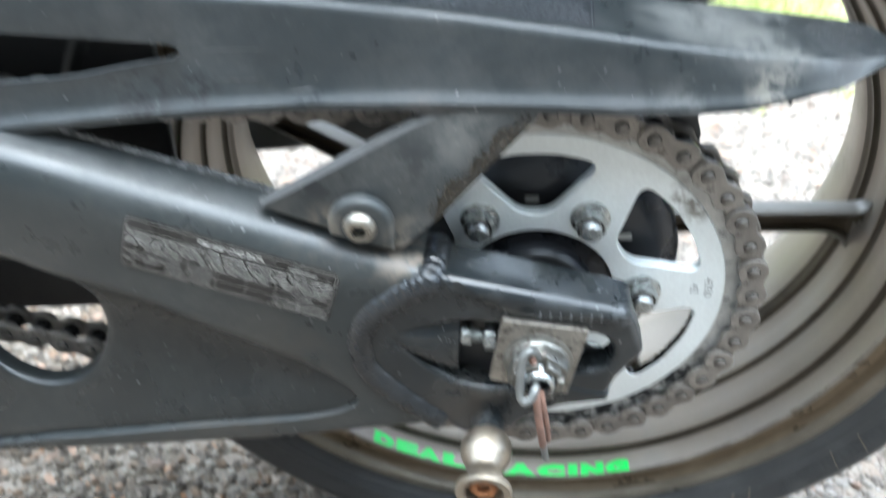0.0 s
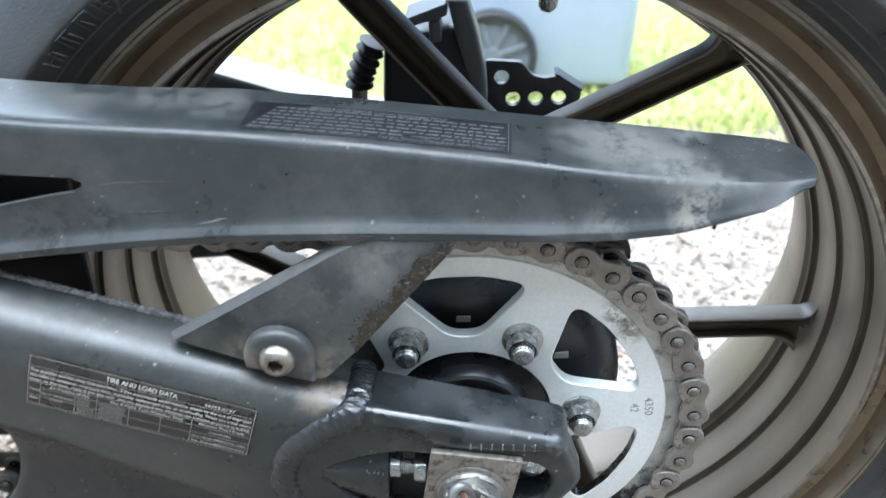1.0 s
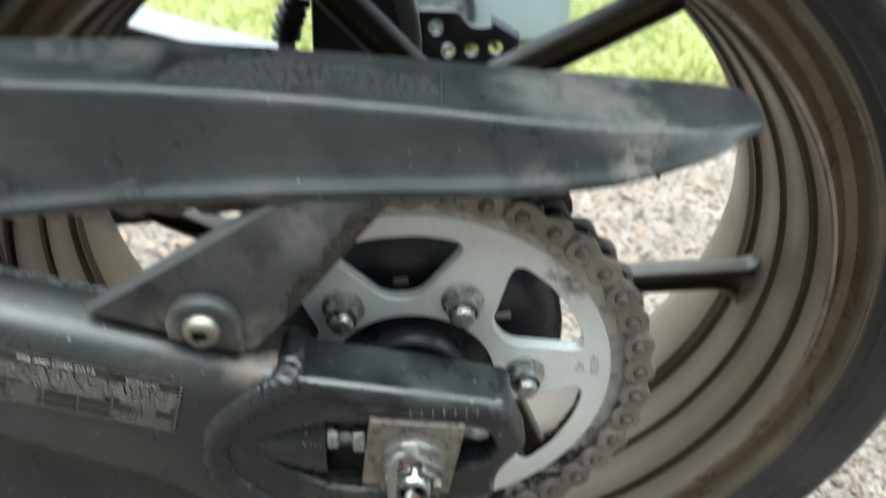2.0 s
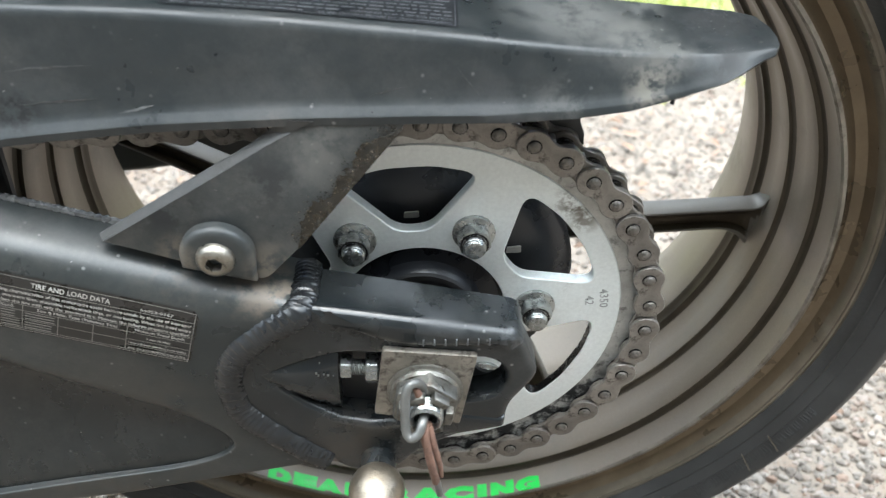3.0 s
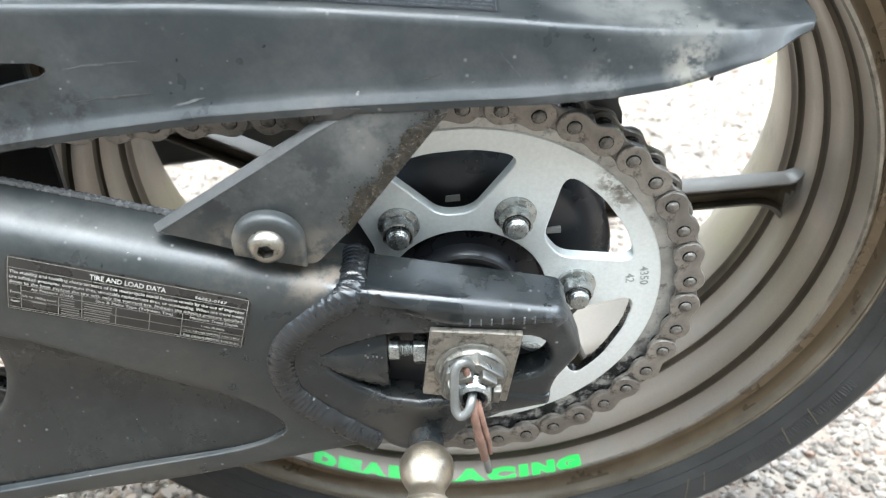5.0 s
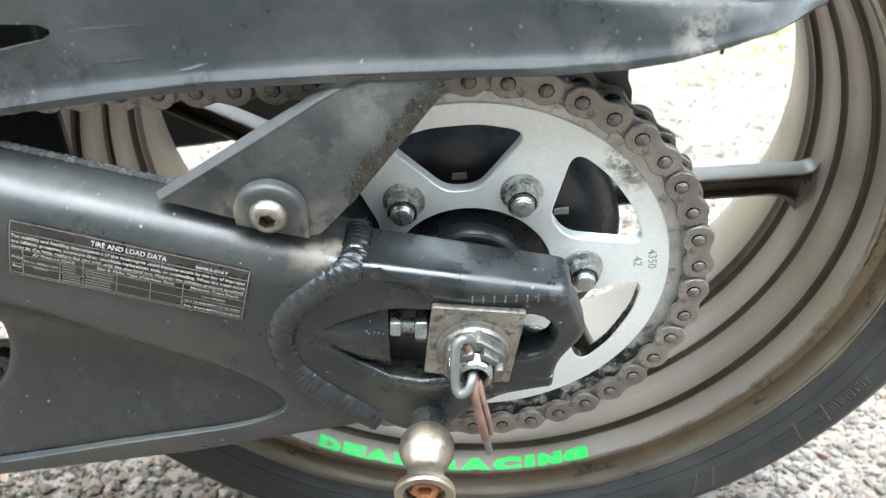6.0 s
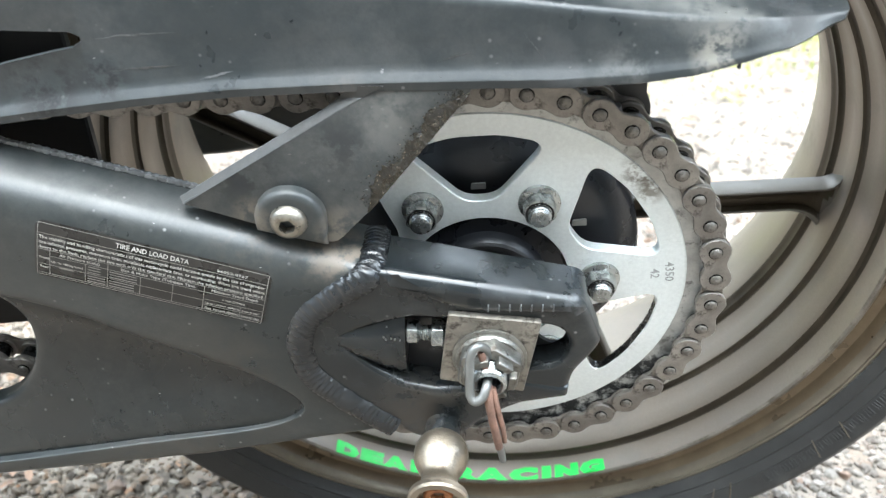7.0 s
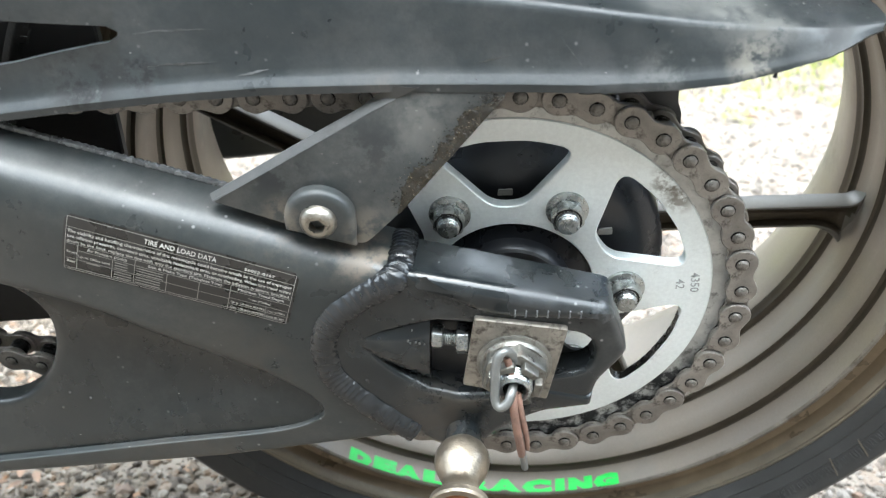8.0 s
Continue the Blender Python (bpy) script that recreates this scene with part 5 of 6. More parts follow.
BX, BZ = -0.0815, 0.0660
bm = lathe([(0.0046, -0.0388), (0.0052, -0.0386), (0.0066, -0.0376), (0.0075, -0.0360), (0.0078, -0.0347), (0.0078, -0.0335), (0.0, -0.0335)], BX, BZ, 40)
plate(circle(0.0047, BX, BZ, 36), [hexagon(0.0062, BX, BZ, 12)], -0.0388, -0.0345, bm=bm)
part("guard_bolt", bm, M_BUTTON, guard, "button-head bolt, dull silver with a socket")

# oily grime with grit along the bracket's rear edge
def lumps(points, rng_, rmin, rmax, jitter):
    bm = bmesh.new()
    for p in points:
        r = rng_.uniform(rmin, rmax)
        m = Matrix.Translation(Vector(p) + Vector(rng_.uniform(-jitter, jitter, 3))) @ Matrix.Diagonal((r, r * 0.5, r * rng_.uniform(0.6, 1.0), 1))
        bmesh.ops.create_icosphere(bm, subdivisions=1, radius=1.0, matrix=m)
    return bm


def grime_edge(t):
    return Vector((-0.0490 + 0.0415 * t, 0.0672 + 0.0508 * t))


bm = bmesh.new()
cols = []
for i in range(121):
    t = i / 120
    p = grime_edge(t)
    w = 0.0062 + 0.0042 * noise.noise((t * 6, 2, 0)) + 0.0022 * noise.noise((t * 31, 5, 0)) + 0.0012 * noise.noise((t * 90, 8, 0))
    w *= min(1.0, 6 * t + 0.1, 6 * (1 - t) + 0.1)
    cols.append([bm.verts.new((p.x - w * f * 0.774, bracket_y(p.y + w * f * 0.634) - 0.0002 - 0.0007 * (1 - f * f) * (0.4 + abs(noise.noise((t * 60, f * 6, 1)))), p.y + w * f * 0.634)) for f in (0.0, 0.12, 0.3, 0.5, 0.7, 0.88, 1.0)])
for a, b in zip(cols, cols[1:]):
    for q in range(6):
        bm.faces.new((a[q], a[q + 1], b[q + 1], b[q]))
part("grime_film", bm, M_GRIME, guard, "oily brown film caked on the bracket's edge")
edge_pts = []
for k in range(800):
    p = grime_edge(rng.random() * 0.96 + 0.02)
    off = abs(rng.normal(0, 0.0040))
    x, z = p.x - off * 0.774, p.y + off * 0.634
    edge_pts.append((x, bracket_y(z) - 0.0003, z))
part("grime", lumps(edge_pts, rng, 0.00014, 0.00050, 0.0003), M_GRIME, guard, "oily brown grime stuck with grit")
grit_pts = [(p_[0], p_[1] - 0.0003, p_[2]) for p_ in edge_pts[:70]]
part("grit", lumps(grit_pts, rng, 0.00012, 0.00030, 0.0004), M_SPOOL, guard, "pale grit stuck in the grime")
tail_ = []
for k in range(70):
    x, f = rng.uniform(0.070, 0.124), rng.random()
    sec_ = guard_section(x)
    tail_.append((x, sec_[10][0] + (sec_[13][0] - sec_[10][0]) * f, sec_[10][1] + (sec_[13][1] - sec_[10][1]) * f))
part("grit", lumps(tail_, rng, 0.00015, 0.00045, 0.0002), M_WIRE, guard, "pale grit on the guard's tail")
# dusty tab that hangs from the guard's far edge behind the chain
tab_ = [(0.0420, 0.1500), (0.0420, 0.0900), (0.0540, 0.0870), (0.0640, 0.0855), (0.0690, 0.0850), (0.0686, 0.0905), (0.0664, 0.0960), (0.0660, 0.1010), (0.0668, 0.1500)]
part("guard_tab", plate(tab_, (), 0.0200, 0.0228, 0.0008, 2), M_WORN, guard, "dusty plastic tab under the guard")
part("drip", tube([(0.0915, -0.0178, 0.1312), (0.0917, -0.0182, 0.1290), (0.0914, -0.0182, 0.1276)], [0.0004, 0.0006, 0.0009], 8), M_RUBBER, guard, "small black drip of chain lube")



def guard_side(x, z):
    sec = guard_section(x)[:9]
    return float(np.interp(z, [q[1] for q in sec], [q[0] for q in sec]))


def scratch(x0, z0, x1, z1, w):
    """A pale scuff on the guard's side, a thin ragged ribbon."""
    bm = bmesh.new()
    rows = []
    for i in range(13):
        t = i / 12
        x, z = x0 + (x1 - x0) * t, z0 + (z1 - z0) * t + 0.0006 * noise.noise((t * 7, x0 * 90, 0))
        h = w * (0.25 + abs(noise.noise((t * 11, z0 * 300, 5)))) * math.sin(math.pi * min(max(t, 0.06), 0.94))
        rows.append([bm.verts.new((x, guard_side(x, zz) - 0.00025, zz)) for zz in (z - h, z + h)])
    for a, b in zip(rows, rows[1:]):
        bm.faces.new((a[0], b[0], b[1], a[1]))
    part("scuff", bm, M_SCUFF, guard, "pale scuff on black plastic")


for q in ((-0.150, 0.1375, -0.118, 0.1400, 0.0007), (-0.148, 0.1240, -0.118, 0.1270, 0.0007), (-0.112, 0.1215, -0.099, 0.1245, 0.0009), (0.012, 0.1400, 0.022, 0.1280, 0.0006), (-0.020, 0.1290, -0.006, 0.1330, 0.0005), (0.046, 0.1400, 0.048, 0.1290, 0.0007)):
    scratch(*q)

# plain black panel added in the gap between the arm and the wheel
part("splash_panel", plate(rounded([(-0.420, -0.078), (-0.2300, -0.052), (-0.1900, -0.020), (-0.1860, 0.1480), (-0.420, 0.1720)], 0.003), (), 0.0300, 0.0345, 0.001, 1), M_RUBBER, bike, "plain black panel added inside the arm")


# ---- labels and writing ----
def flat_words(text, size, place, parent, material, name="lettering", width=None):
    """Letters laid on a surface; place maps (u, v) in metres to a point. width: squeezes the text to that length."""
    me_ = writing(text, size)
    co = np.array([v.co for v in me_.vertices]).reshape(-1, 3)
    if not len(co):
        return None
    k = width / co[:, 0].max() if width else 1.0
    for v, c in zip(me_.vertices, co):
        v.co = place(c[0] * k, c[1])
    return mesh_part(name, me_, material, parent, smooth=False)


def strip(u0, v0, u1, v1, place, bm, n=1):
    """A thin flat bar between (u0, v0) and (u1, v1) on the surface."""
    m_ = max(1, round(abs(v1 - v0) / 0.003))
    for i in range(n):
        a, b = u0 + (u1 - u0) * i / n, u0 + (u1 - u0) * (i + 1) / n
        for j in range(m_):
            c, d = v0 + (v1 - v0) * j / m_, v0 + (v1 - v0) * (j + 1) / m_
            bm.faces.new([bm.verts.new(place(*q)) for q in ((a, c), (b, c), (b, d), (a, d))])


# tyre and load label on the swingarm
LW, LH = 0.0965, 0.0280
L_O, L_U, L_V = Vector(onto([(-0.1822, 0.0722)])[0]), Vector((0.0947, -0.0277)) / LW, Vector((0.0079, 0.0277)) / LH


def on_label(u, v, lift=0.0007):
    p = L_O + L_U * u + L_V * v
    return (p.x, arm_face(p.x, p.y) - lift, p.y)


bm = bmesh.new()
vs = []
for j in range(13):
    v_ = LH * j / 12
    cut = 0.0022 - math.sqrt(max(0.0, 0.0022 ** 2 - max(0.0, 0.0022 - min(v_, LH - v_)) ** 2))
    vs.append([bm.verts.new(on_label(cut + (LW - 2 * cut) * i / 30, -v_, 0.0004)) for i in range(31)])
for p_, q_ in zip(vs, vs[1:]):
    for i in range(30):
        bm.faces.new((p_[i], p_[i + 1], q_[i + 1], q_[i]))
label = part("tyre_label", bm, M_LABEL, arm, "black tyre and load data label with pale print")
P = lambda u, v: on_label(u, v, 0.0007)
U = lambda f: f * LW
V = lambda f: -f * LH
flat_words("TIRE AND LOAD DATA", 0.0030, lambda u, v: P(U(0.335) + u, V(0.155) + v), label, M_INK, width=U(0.31))
flat_words("56053-0167", 0.0018, lambda u, v: P(U(0.765) + u, V(0.165) + v), label, M_INK, width=U(0.135))
for row, text in enumerate(("The stability and handling characteristics of this motorcycle could become unsafe by the use of improper", "tire inflation pressures, overworn tires, unsuitable replacement tires, or overloading. When tire tread wears", "down to the limit, replace the tire with only the standard tire. Maintain the inflation pressure specified.")):
    flat_words(text, 0.00215, lambda u, v: P(U(0.018) + u, V(0.285 + 0.088 * row) + v), label, M_INK, width=U(0.962))
for text, fu, fv, w, s in (("Air Pressure (Cold)", 0.105, 0.555, 0.17, 0.0020), ("Size & Make Type (Tubeless Tire)", 0.365, 0.555, 0.32, 0.0020), ("Minimum Tread Depth", 0.755, 0.555, 0.205, 0.0020), ("Front", 0.020, 0.655, 0.045, 0.0018), ("Rear", 0.022, 0.830, 0.038, 0.0018),
                           ("Up to 180kg Load", 0.070, 0.700, 0.135, 0.0016), ("1 mm (0.04in)", 0.805, 0.680, 0.10, 0.0016), ("Up to 130 km/h (80MPH)", 0.735, 0.810, 0.150, 0.0014), ("Over 130 km/h (80MPH)", 0.735, 0.915, 0.150, 0.0014), ("2 mm (0.08in)", 0.897, 0.810, 0.078, 0.0013), ("3 mm (0.12in)", 0.897, 0.915, 0.078, 0.0013)):
    flat_words(text, s, lambda u, v, fu=fu, fv=fv: P(U(fu) + u, V(fv) + v), label, M_INK, width=U(w))
bm = bmesh.new()
hair = 0.00013
for fu0, fu1, fv in ((0.012, 0.988, 0.035), (0.012, 0.988, 0.965), (0.012, 0.988, 0.195), (0.016, 0.984, 0.480), (0.065, 0.984, 0.585), (0.016, 0.725, 0.755), (0.725, 0.984, 0.725), (0.725, 0.984, 0.835), (0.016, 0.984, 0.930)):
    strip(U(fu0), V(fv) - hair, U(fu1), V(fv) + hair, P, bm, 16)
for fu, fv0, fv1 in ((0.012, 0.035, 0.965), (0.988, 0.035, 0.965), (0.065, 0.480, 0.930), (0.215, 0.585, 0.930), (0.310, 0.480, 0.930), (0.450, 0.585, 0.930), (0.590, 0.585, 0.930), (0.725, 0.480, 0.930), (0.890, 0.725, 0.930)):
    strip(U(fu) - hair, V(fv1), U(fu) + hair, V(fv0), P, bm)
for fv in (0.625, 0.675, 0.725, 0.800, 0.850, 0.900):  # small print past reading
    strip(U(0.225), V(fv) - 0.00022, U(0.300 - 0.02 * (fv * 40 % 2)), V(fv) + 0.00022, P, bm)
    strip(U(0.318), V(fv) - 0.00022, U(0.425 + 0.02 * (fv * 60 % 1)), V(fv) + 0.00022, P, bm)
strip(U(0.105), V(0.775) - 0.0003, U(0.165), V(0.775) + 0.0003, P, bm)
part("label_frame", bm, M_FRAME, label, smooth=False)

# warning label on the guard's top
def guard_top(x, y):
    sec = guard_section(x)[10:]
    return float(np.interp(y, [q[0] for q in sec], [q[1] for q in sec]))


def on_guard(u, v, lift=0.0005):
    """u runs along the label, v from its lower edge (near the ridge) upwards."""
    f = v / 0.0215
    x = -0.0925 + u * (1.0 - 0.018 * f) + 0.002 * f
    y = -0.0085 + v
    return (x, y, guard_top(x, y) + lift)


GW = 0.1048
bm = bmesh.new()
nx, ny = 40, 6
vs = [[bm.verts.new(on_guard(GW * i / nx, 0.0215 * j / ny, 0.0004)) for i in range(nx + 1)] for j in range(ny + 1)]
for j in range(ny):
    for i in range(nx):
        bm.faces.new((vs[j][i], vs[j][i + 1], vs[j + 1][i + 1], vs[j + 1][i]))
glabel = part("guard_label", bm, M_GLABEL, guard, "worn black label with faded small print")
G = lambda u, v: on_guard(u, v, 0.0007)
flat_words("IMPORTANT DRIVE CHAIN INFORMATION", 0.0026, lambda u, v: G(0.0235 + u, 0.0178 + v), glabel, M_GINK, width=0.055)
flat_words("See the Owners Manual for chain information.", 0.0024, lambda u, v: G(0.0535 + u, 0.0012 + v), glabel, M_GINK, width=0.049)
flat_words("measured over a 20-link portion", 0.0024, lambda u, v: G(0.0660 + u, 0.0038 + v), glabel, M_GINK, width=0.0368)
bm = bmesh.new()
for row in range(7):
    v, u, stop = 0.0012 + 0.00255 * row, 0.003 + 0.0012 * row, (0.052 if row == 0 else 0.0645 if row == 1 else 0.1025)
    while u < stop - 0.002:
        w = min(rng.uniform(0.0015, 0.0060), stop - u)
        strip(u, v + 0.0002, u + w, v + 0.0010, G, bm, 2)
        u += w + 0.0010
part("faded_print", bm, M_GINK, glabel, smooth=False)
bm = bmesh.new()
for v0, v1 in ((0.0003, 0.0005), (0.0209, 0.0211)):
    strip(0.001, v0, GW - 0.001, v1, G, bm, 30)
strip(GW - 0.0012, 0.0003, GW - 0.0009, 0.0211, G, bm)
part("label_border", bm, M_GINK, glabel, smooth=False)

# green letters on the rim's inner face
RIM_R = [q[0] for q in RIM[13:18]]
RIM_Y = [q[1] for q in RIM[13:18]]


def on_rim(a, y):
    r = float(np.interp(y, RIM_Y, RIM_R)) - 0.0004
    return (r * math.cos(radians(a)), y, r * math.sin(radians(a)))


def rim_word(text, a0, a1):
    me_ = writing(text, 0.0150, 0.095)
    co = np.array([v.co for v in me_.vertices]).reshape(-1, 3)
    w, h = co[:, 0].max(), 0.0105
    bm_ = bmesh.new()
    bm_.from_mesh(me_)
    bmesh.ops.subdivide_edges(bm_, edges=[e for e in bm_.edges if e.calc_length() > 0.004], cuts=2)
    for v in bm_.verts:
        fat = v.co
        v.co = on_rim(a0 + (a1 - a0) * fat.x / w, 0.0470 + max(0.0, fat.y) / h * 0.0092)
    return part("lettering", bm_, M_GREEN, rim, "bright green vinyl letters", smooth=False)


for k, ch in enumerate("DEAL"):
    rim_word(ch, -118.3 + 4.75 * k, -118.3 + 4.75 * k + 4.3)
for ch, a0, a1 in (("R", -96.0, -91.4), ("A", -91.2, -86.0), ("C", -85.6, -80.6), ("I", -79.8, -78.2), ("N", -77.4, -73.2), ("G", -72.7, -68.4)):
    rim_word(ch, a0, a1)

# stamped numbers on the sprocket
def on_sprocket(text, r, a, size):
    flat_words(text, size, lambda u, v: ((r + v) * math.cos(radians(a) - u / r), SP0 - 0.00025, (r + v) * math.sin(radians(a) - u / r)), sprocket, M_STAMP, "stamping")


on_sprocket("4350", 0.0838, 10.2, 0.0058)
on_sprocket("42", 0.0770, 7.9, 0.0058)

# pale marks on the carrier
for x, z, y in ((-0.0055, 0.0440, 0.0243), (0.0430, 0.0235, 0.0243)):
    part("paint_mark", plate(rounded([(x - 0.0036, z - 0.0015), (x + 0.0036, z - 0.0010), (x + 0.0034, z + 0.0022), (x - 0.0032, z + 0.0016)], 0.0005, 2), (), y - 0.0006, y + 0.001), M_INK, carrier, "small pale paint mark")

# moulded marks on the tyre's sidewall
def on_tyre(r, a):
    ys = [q[1] for q in SIDE]
    rs = [q[0] for q in SIDE]
    y = float(np.interp(r, rs, ys))
    return (r * math.cos(radians(a)), y - 0.0006, r * math.sin(radians(a)))


tyre = [o for o in rim.children if o.name.startswith("tyre")][0]
def stroke(ra, aa, rb, ab, r_):
    return [on_tyre(ra + (rb - ra) * f, aa + (ab - aa) * f) for f in (0.0, 0.5, 1.0)], r_


for a0, n_, r0, h, wide in ((-46, 15, 0.2425, 0.0042, 1.5), (-68, 8, 0.2425, 0.0040, 1.4), (40, 7, 0.2425, 0.0050, 1.6), (58, 6, 0.2425, 0.0045, 1.4), (124, 5, 0.2425, 0.0070, 2.8), (143, 4, 0.2425, 0.0070, 2.8)):
    for k in range(n_):  # raised letters past reading
        a = a0 + k * wide
        bm = bmesh.new()
        for j in range(3):
            a_, lean_ = a + wide * (0.12 + 0.28 * j), rng.uniform(-0.12, 0.12) * wide
            line_, r_ = stroke(r0, a_, r0 + h * rng.uniform(0.75, 1.0), a_ + lean_, 0.00035 if h < 0.006 else 0.0005)
            tube(line_, r_, 6, bm=bm)
        f_ = rng.choice([0.0, 0.5, 1.0])
        line_, r_ = stroke(r0 + h * f_, a + wide * 0.1, r0 + h * f_, a + wide * 0.7, 0.00035 if h < 0.006 else 0.0005)
        tube(line_, r_, 6, bm=bm)
        part("moulded_bar", bm, M_TYRE, tyre)
for a, far_ in ((-50.5, 1.6), (-53.2, 2.0), (-36.5, 0.8), (-31.5, 0.7), (8, 1.2), (30, -1.5), (33, 1.6), (128, 1.8)):
    line_, r_ = stroke(0.2395, a, 0.2485, a - far_, 0.00045)
    part("wear_mark", tube(line_, r_, 6), M_EDGE, tyre, "pale scratch across the sidewall")
for a0, n_ in ((-29.5, 9), (-24, 5), (42, 6), (52, 4), (-38.5, 3)):  # bare metal nicks on the rim's edge
    for k in range(n_):
        a, r_ = radians(a0 + rng.uniform(0, 0.6 * n_)), rng.uniform(0.0003, 0.0013)
        bm = bmesh.new()
        bmesh.ops.create_icosphere(bm, subdivisions=1, radius=1.0, matrix=Matrix.Translation((0.2300 * math.cos(a), 0.0423, 0.2300 * math.sin(a))) @ Matrix.Rotation(-a, 4, "Y") @ Matrix.Diagonal((rng.uniform(0.0003, 0.0009), 0.0004, r_, 1)))
        part("nick", bm, M_WIRE, rim, "bare metal nick")

# ---- far side of the bike: second arm, caliper, bracket ----
FAR0, FAR1 = 0.2250, 0.2550
far_arm = part("swingarm", plate(TOP + [(0.040, 0.0310), (0.049, 0.010), (0.036, -0.020), (-0.040, -0.048), (-0.138, -0.0600), (-0.195, -0.0700), (-0.480, -0.100)], (), FAR0, FAR1, 0.006, 4), M_ARM, bike, "black far arm of the swingarm, sky sheen painted on its top face")
far_arm.data.materials.append(M_SKY_SHEEN)
# top faces: sky reflected in the black paint, given as a pale colour
for f in far_arm.data.polygons:
    if f.normal.z > 0.75:
        f.material_index = 1
cal = part("brake_caliper", plate(rounded([(-0.0600, 0.1180), (-0.0347, 0.1230), (-0.0180, 0.1290), (-0.0060, 0.0990), (0.0020, 0.0843), (0.0037, 0.0600), (-0.0620, 0.0600)], 0.004), (), 0.190, 0.224, 0.004, 3), M_CALIPER, bike, "black rear brake caliper")
part("caliper_cover", plate(rounded([(-0.0223, 0.1480), (-0.0105, 0.1480), (-0.0038, 0.1270), (0.0009, 0.1061), (0.0030, 0.0862), (0.0002, 0.0824), (-0.0082, 0.0989), (-0.0162, 0.1235)], 0.002), (), 0.178, 0.192, 0.003, 3), M_DISC, cal, "grey bevelled caliper edge")
part("caliper_bridge", plate(rounded([(-0.0470, 0.1343), (-0.0223, 0.1446), (-0.0219, 0.1364), (-0.0440, 0.1290)], 0.002), (), 0.182, 0.205, 0.002, 2), M_DISC, cal, "grey caliper bridge")
part("caliper_bridge", plate(rounded([(-0.0330, 0.1330), (-0.0260, 0.1345), (-0.0250, 0.1200), (-0.0320, 0.1190)], 0.002), (), 0.184, 0.200, 0.002, 2), M_DISC, cal)
bell = [(-0.0650, 0.1190), (-0.0672, 0.1140), (-0.0700, 0.1075), (-0.0722, 0.1020), (-0.0742, 0.0960), (-0.0748, 0.0905)]
pts_, rad_ = [], []
for i, (x, z) in enumerate(spline(bell, 6)):
    pts_.append((x, 0.187, z))
    rad_.append(0.0072 + 0.0016 * math.sin(i * 1.15))
part("slide_boot", tube(pts_, rad_, 18), M_RUBBER, cal, "ribbed rubber slide-pin boot")
part("slide_pin", tube([(-0.0748, 0.187, 0.0915), (-0.0752, 0.187, 0.0780)], 0.0050, 14), M_PLATE, cal, "bare slide pin")
hang = rounded([(0.0002, 0.1061), (0.0226, 0.1055), (0.0289, 0.0972), (0.0374, 0.0955), (0.0430, 0.0973), (0.0595, 0.0871), (0.0585, 0.0815), (0.0470, 0.0713), (0.0020, 0.0600)], [0.002, 0.003, 0.003, 0.003, 0.003, 0.002, 0.002, 0.004, 0.002])
holes_ = [circle(0.0044, x, z, 20) for x, z in ((0.0107, 0.0954), (0.0181, 0.0814), (0.0318, 0.0822), (0.0458, 0.0830))]
part("perforated_bracket", plate(hang, holes_, 0.1935, 0.1975, 0.0008, 2), M_CALIPER, cal, "black steel bracket with round holes")
part("bracket_lip", plate(rounded([(0.0425, 0.0975), (0.0440, 0.0985), (0.0600, 0.0885), (0.0590, 0.0872)], 0.0004), (), 0.1935, 0.205, 0.0004, 1), M_CALIPER, cal)


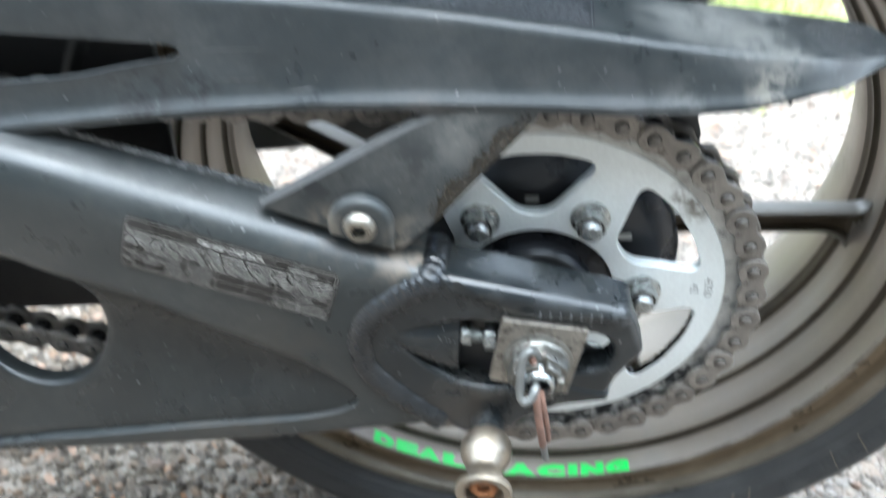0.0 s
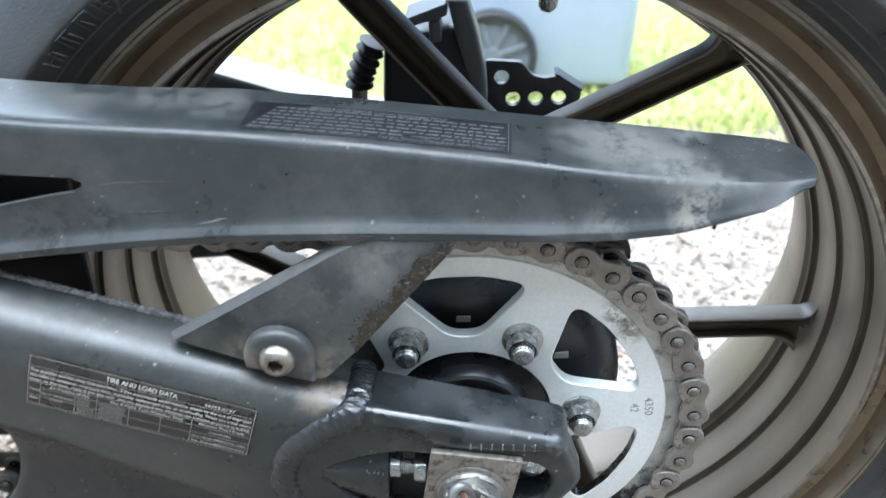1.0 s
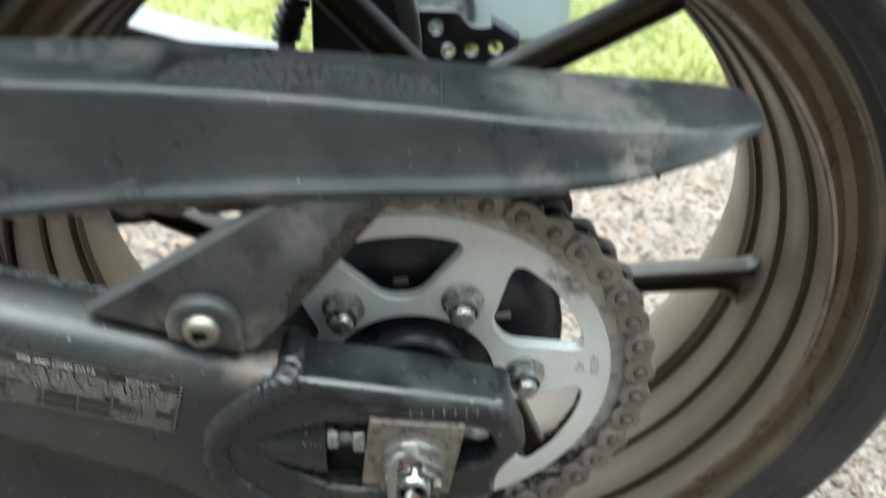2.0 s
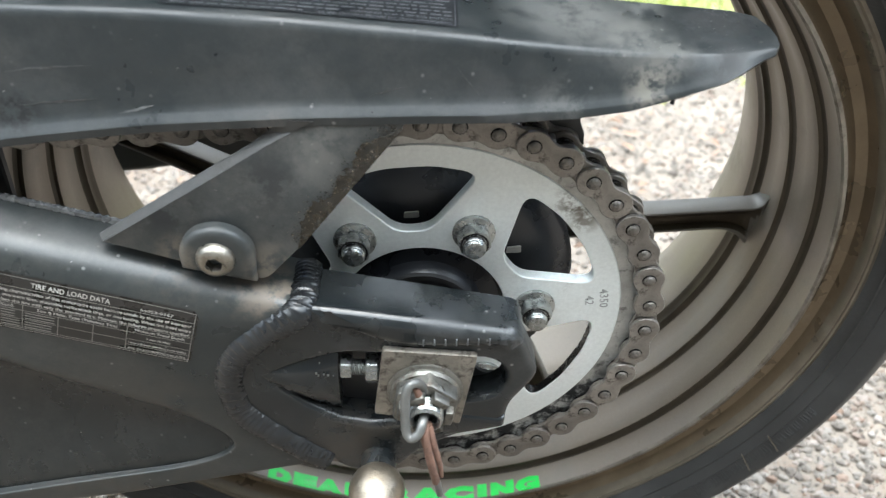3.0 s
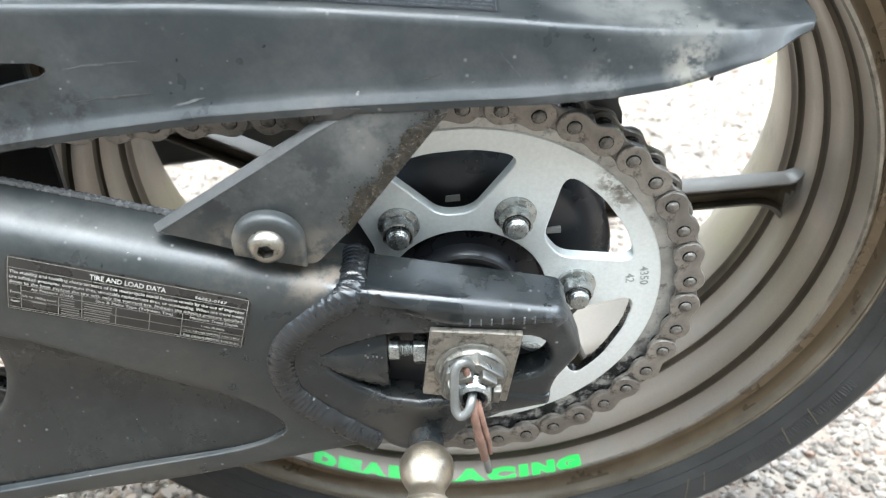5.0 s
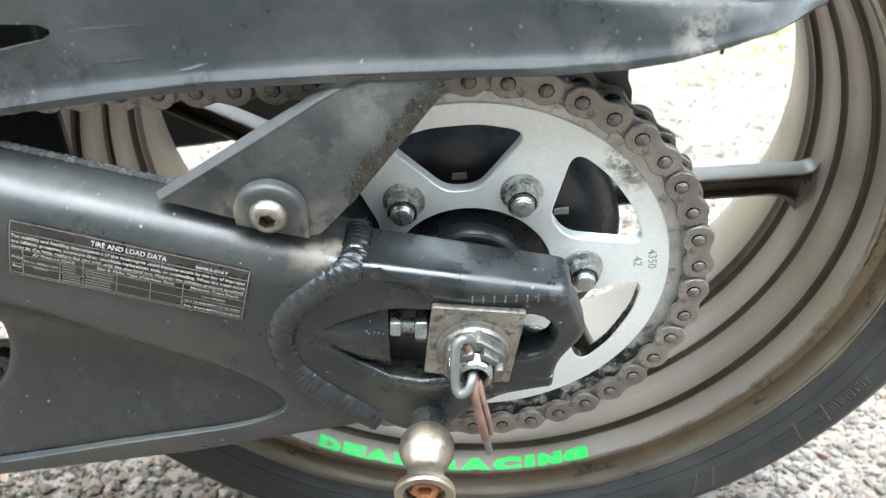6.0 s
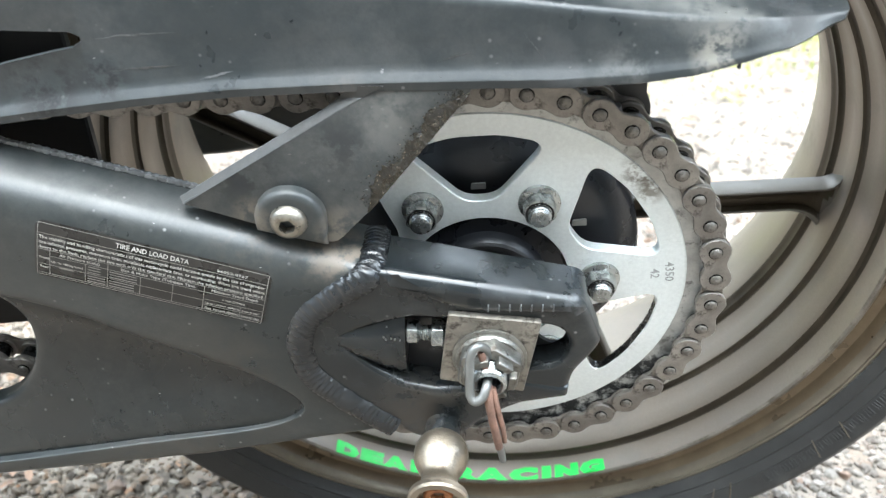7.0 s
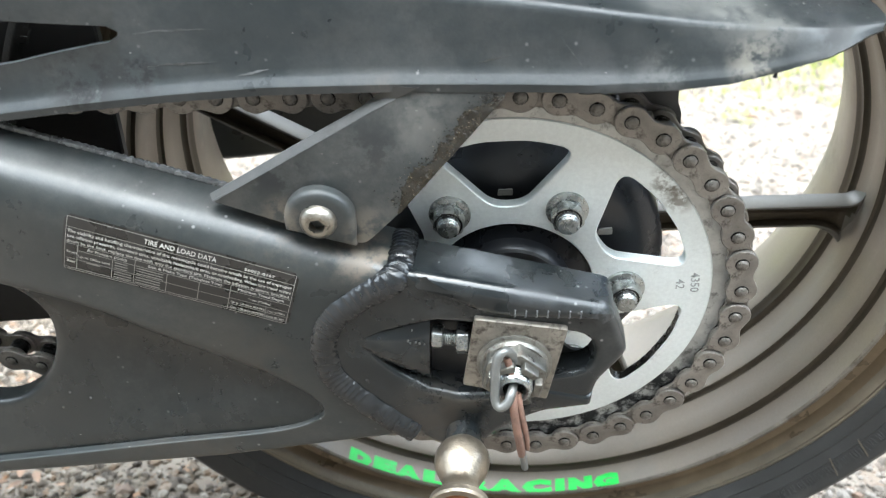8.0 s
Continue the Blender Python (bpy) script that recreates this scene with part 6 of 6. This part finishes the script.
# ---- wheeled refuse bin on the lawn behind ----
def refuse_bin():
    bin_ = tagged(new("wheeled_bin"), "blue-grey plastic wheeled bin standing on the lawn", "bin")
    bin_.matrix_world = pose(0.085, 1.93, 0.0, 0, 0, 2)
    rings = []
    for z, hx, hy in ((0.03, 0.225, 0.23), (0.05, 0.235, 0.24), (0.50, 0.255, 0.27), (0.90, 0.272, 0.295), (0.93, 0.275, 0.30)):
        rings.append([(x, y, z) for x, y in rounded([(-hx, -hy), (hx, -hy), (hx, hy), (-hx, hy)], 0.045, 6)])
    part("body", loft(rings), M_BIN, bin_)
    rings = []
    for z, g_ in ((0.925, 0.295), (0.955, 0.300), (0.985, 0.270), (0.995, 0.20)):
        rings.append([(x, y, z) for x, y in rounded([(-g_, -g_ - 0.02), (g_, -g_ - 0.02), (g_, g_ + 0.02), (-g_, g_ + 0.02)], 0.05, 6)])
    part("lid", loft(rings), M_BIN, bin_)
    wheel = part("wheel", lathe([(0.080, -0.022), (0.094, -0.024), (0.100, -0.016), (0.100, 0.016), (0.094, 0.024), (0.080, 0.022)], 0, 0, 48, True), M_RUBBER, bin_, "black rubber wheel tread")
    wheel.matrix_basis = pose(-0.085, -0.275, 0.100)
    part("wheel_disc", lathe([(0.0, -0.020), (0.018, -0.020), (0.022, -0.012), (0.070, -0.010), (0.080, -0.018), (0.082, 0.0)], 0, 0, 48), M_DISC, wheel, "grey ribbed wheel disc")
    for k in range(8):
        a = radians(45 * k + 20)
        bm_ = plate(rounded([(0.018, -0.004), (0.078, -0.006), (0.078, 0.006), (0.018, 0.004)], 0.001, 2), (), -0.0185, -0.009, 0.001, 1)
        bmesh.ops.transform(bm_, matrix=Matrix.Rotation(-a, 4, "Y"), verts=bm_.verts)
        part("wheel_rib", bm_, M_DISC, wheel)
    return bin_


refuse_bin()


# ---- dead leaves among the gravel ----
def leaf_litter(rng_, count, x0, x1, y0, y1, size):
    verts, faces = [], []
    for _ in range(count):
        x, y, s, a = rng_.uniform(x0, x1), rng_.uniform(y0, y1), size * rng_.uniform(0.5, 1.3), rng_.uniform(0, 6.283)
        k, curl, tilt = len(verts), rng_.uniform(0.1, 0.5), rng_.uniform(-0.4, 0.4)
        c, d = math.cos(a), math.sin(a)
        for f, w in ((-1, 0.05), (-0.4, 0.42), (0.3, 0.40), (1, 0.04)):
            for q in (-1, 0, 1):
                u, v = f * s, w * q * s
                verts.append((x + c * u - d * v, y + d * u + c * v, ground_height(x, y) + 0.006 + s * (curl * q * q * w * 1.6 + tilt * f * 0.5 + 0.25)))
        for r in range(3):
            for q in range(2):
                faces.append((k + 3 * r + q, k + 3 * r + q + 1, k + 3 * r + q + 4, k + 3 * r + q + 3))
    me_ = bpy.data.meshes.new("leaf_litter")
    me_.from_pydata(verts, [], faces)
    me_.materials.append(M_LEAF)
    return tagged(new("leaf_litter", me_), "dry orange-brown leaf scraps among the gravel", "leaves", kind="stuff")


M_LEAF = mat("dry_leaf", (0.25, 0.160, 0.105), 0.8, 0.0, 0.4, 40, 300, 0.3)
leaf_litter(rng, 110, -0.62, -0.30, 0.02, 0.34, 0.0065)
leaf_litter(rng, 330, -0.6, 0.8, 0.55, 1.40, 0.011)
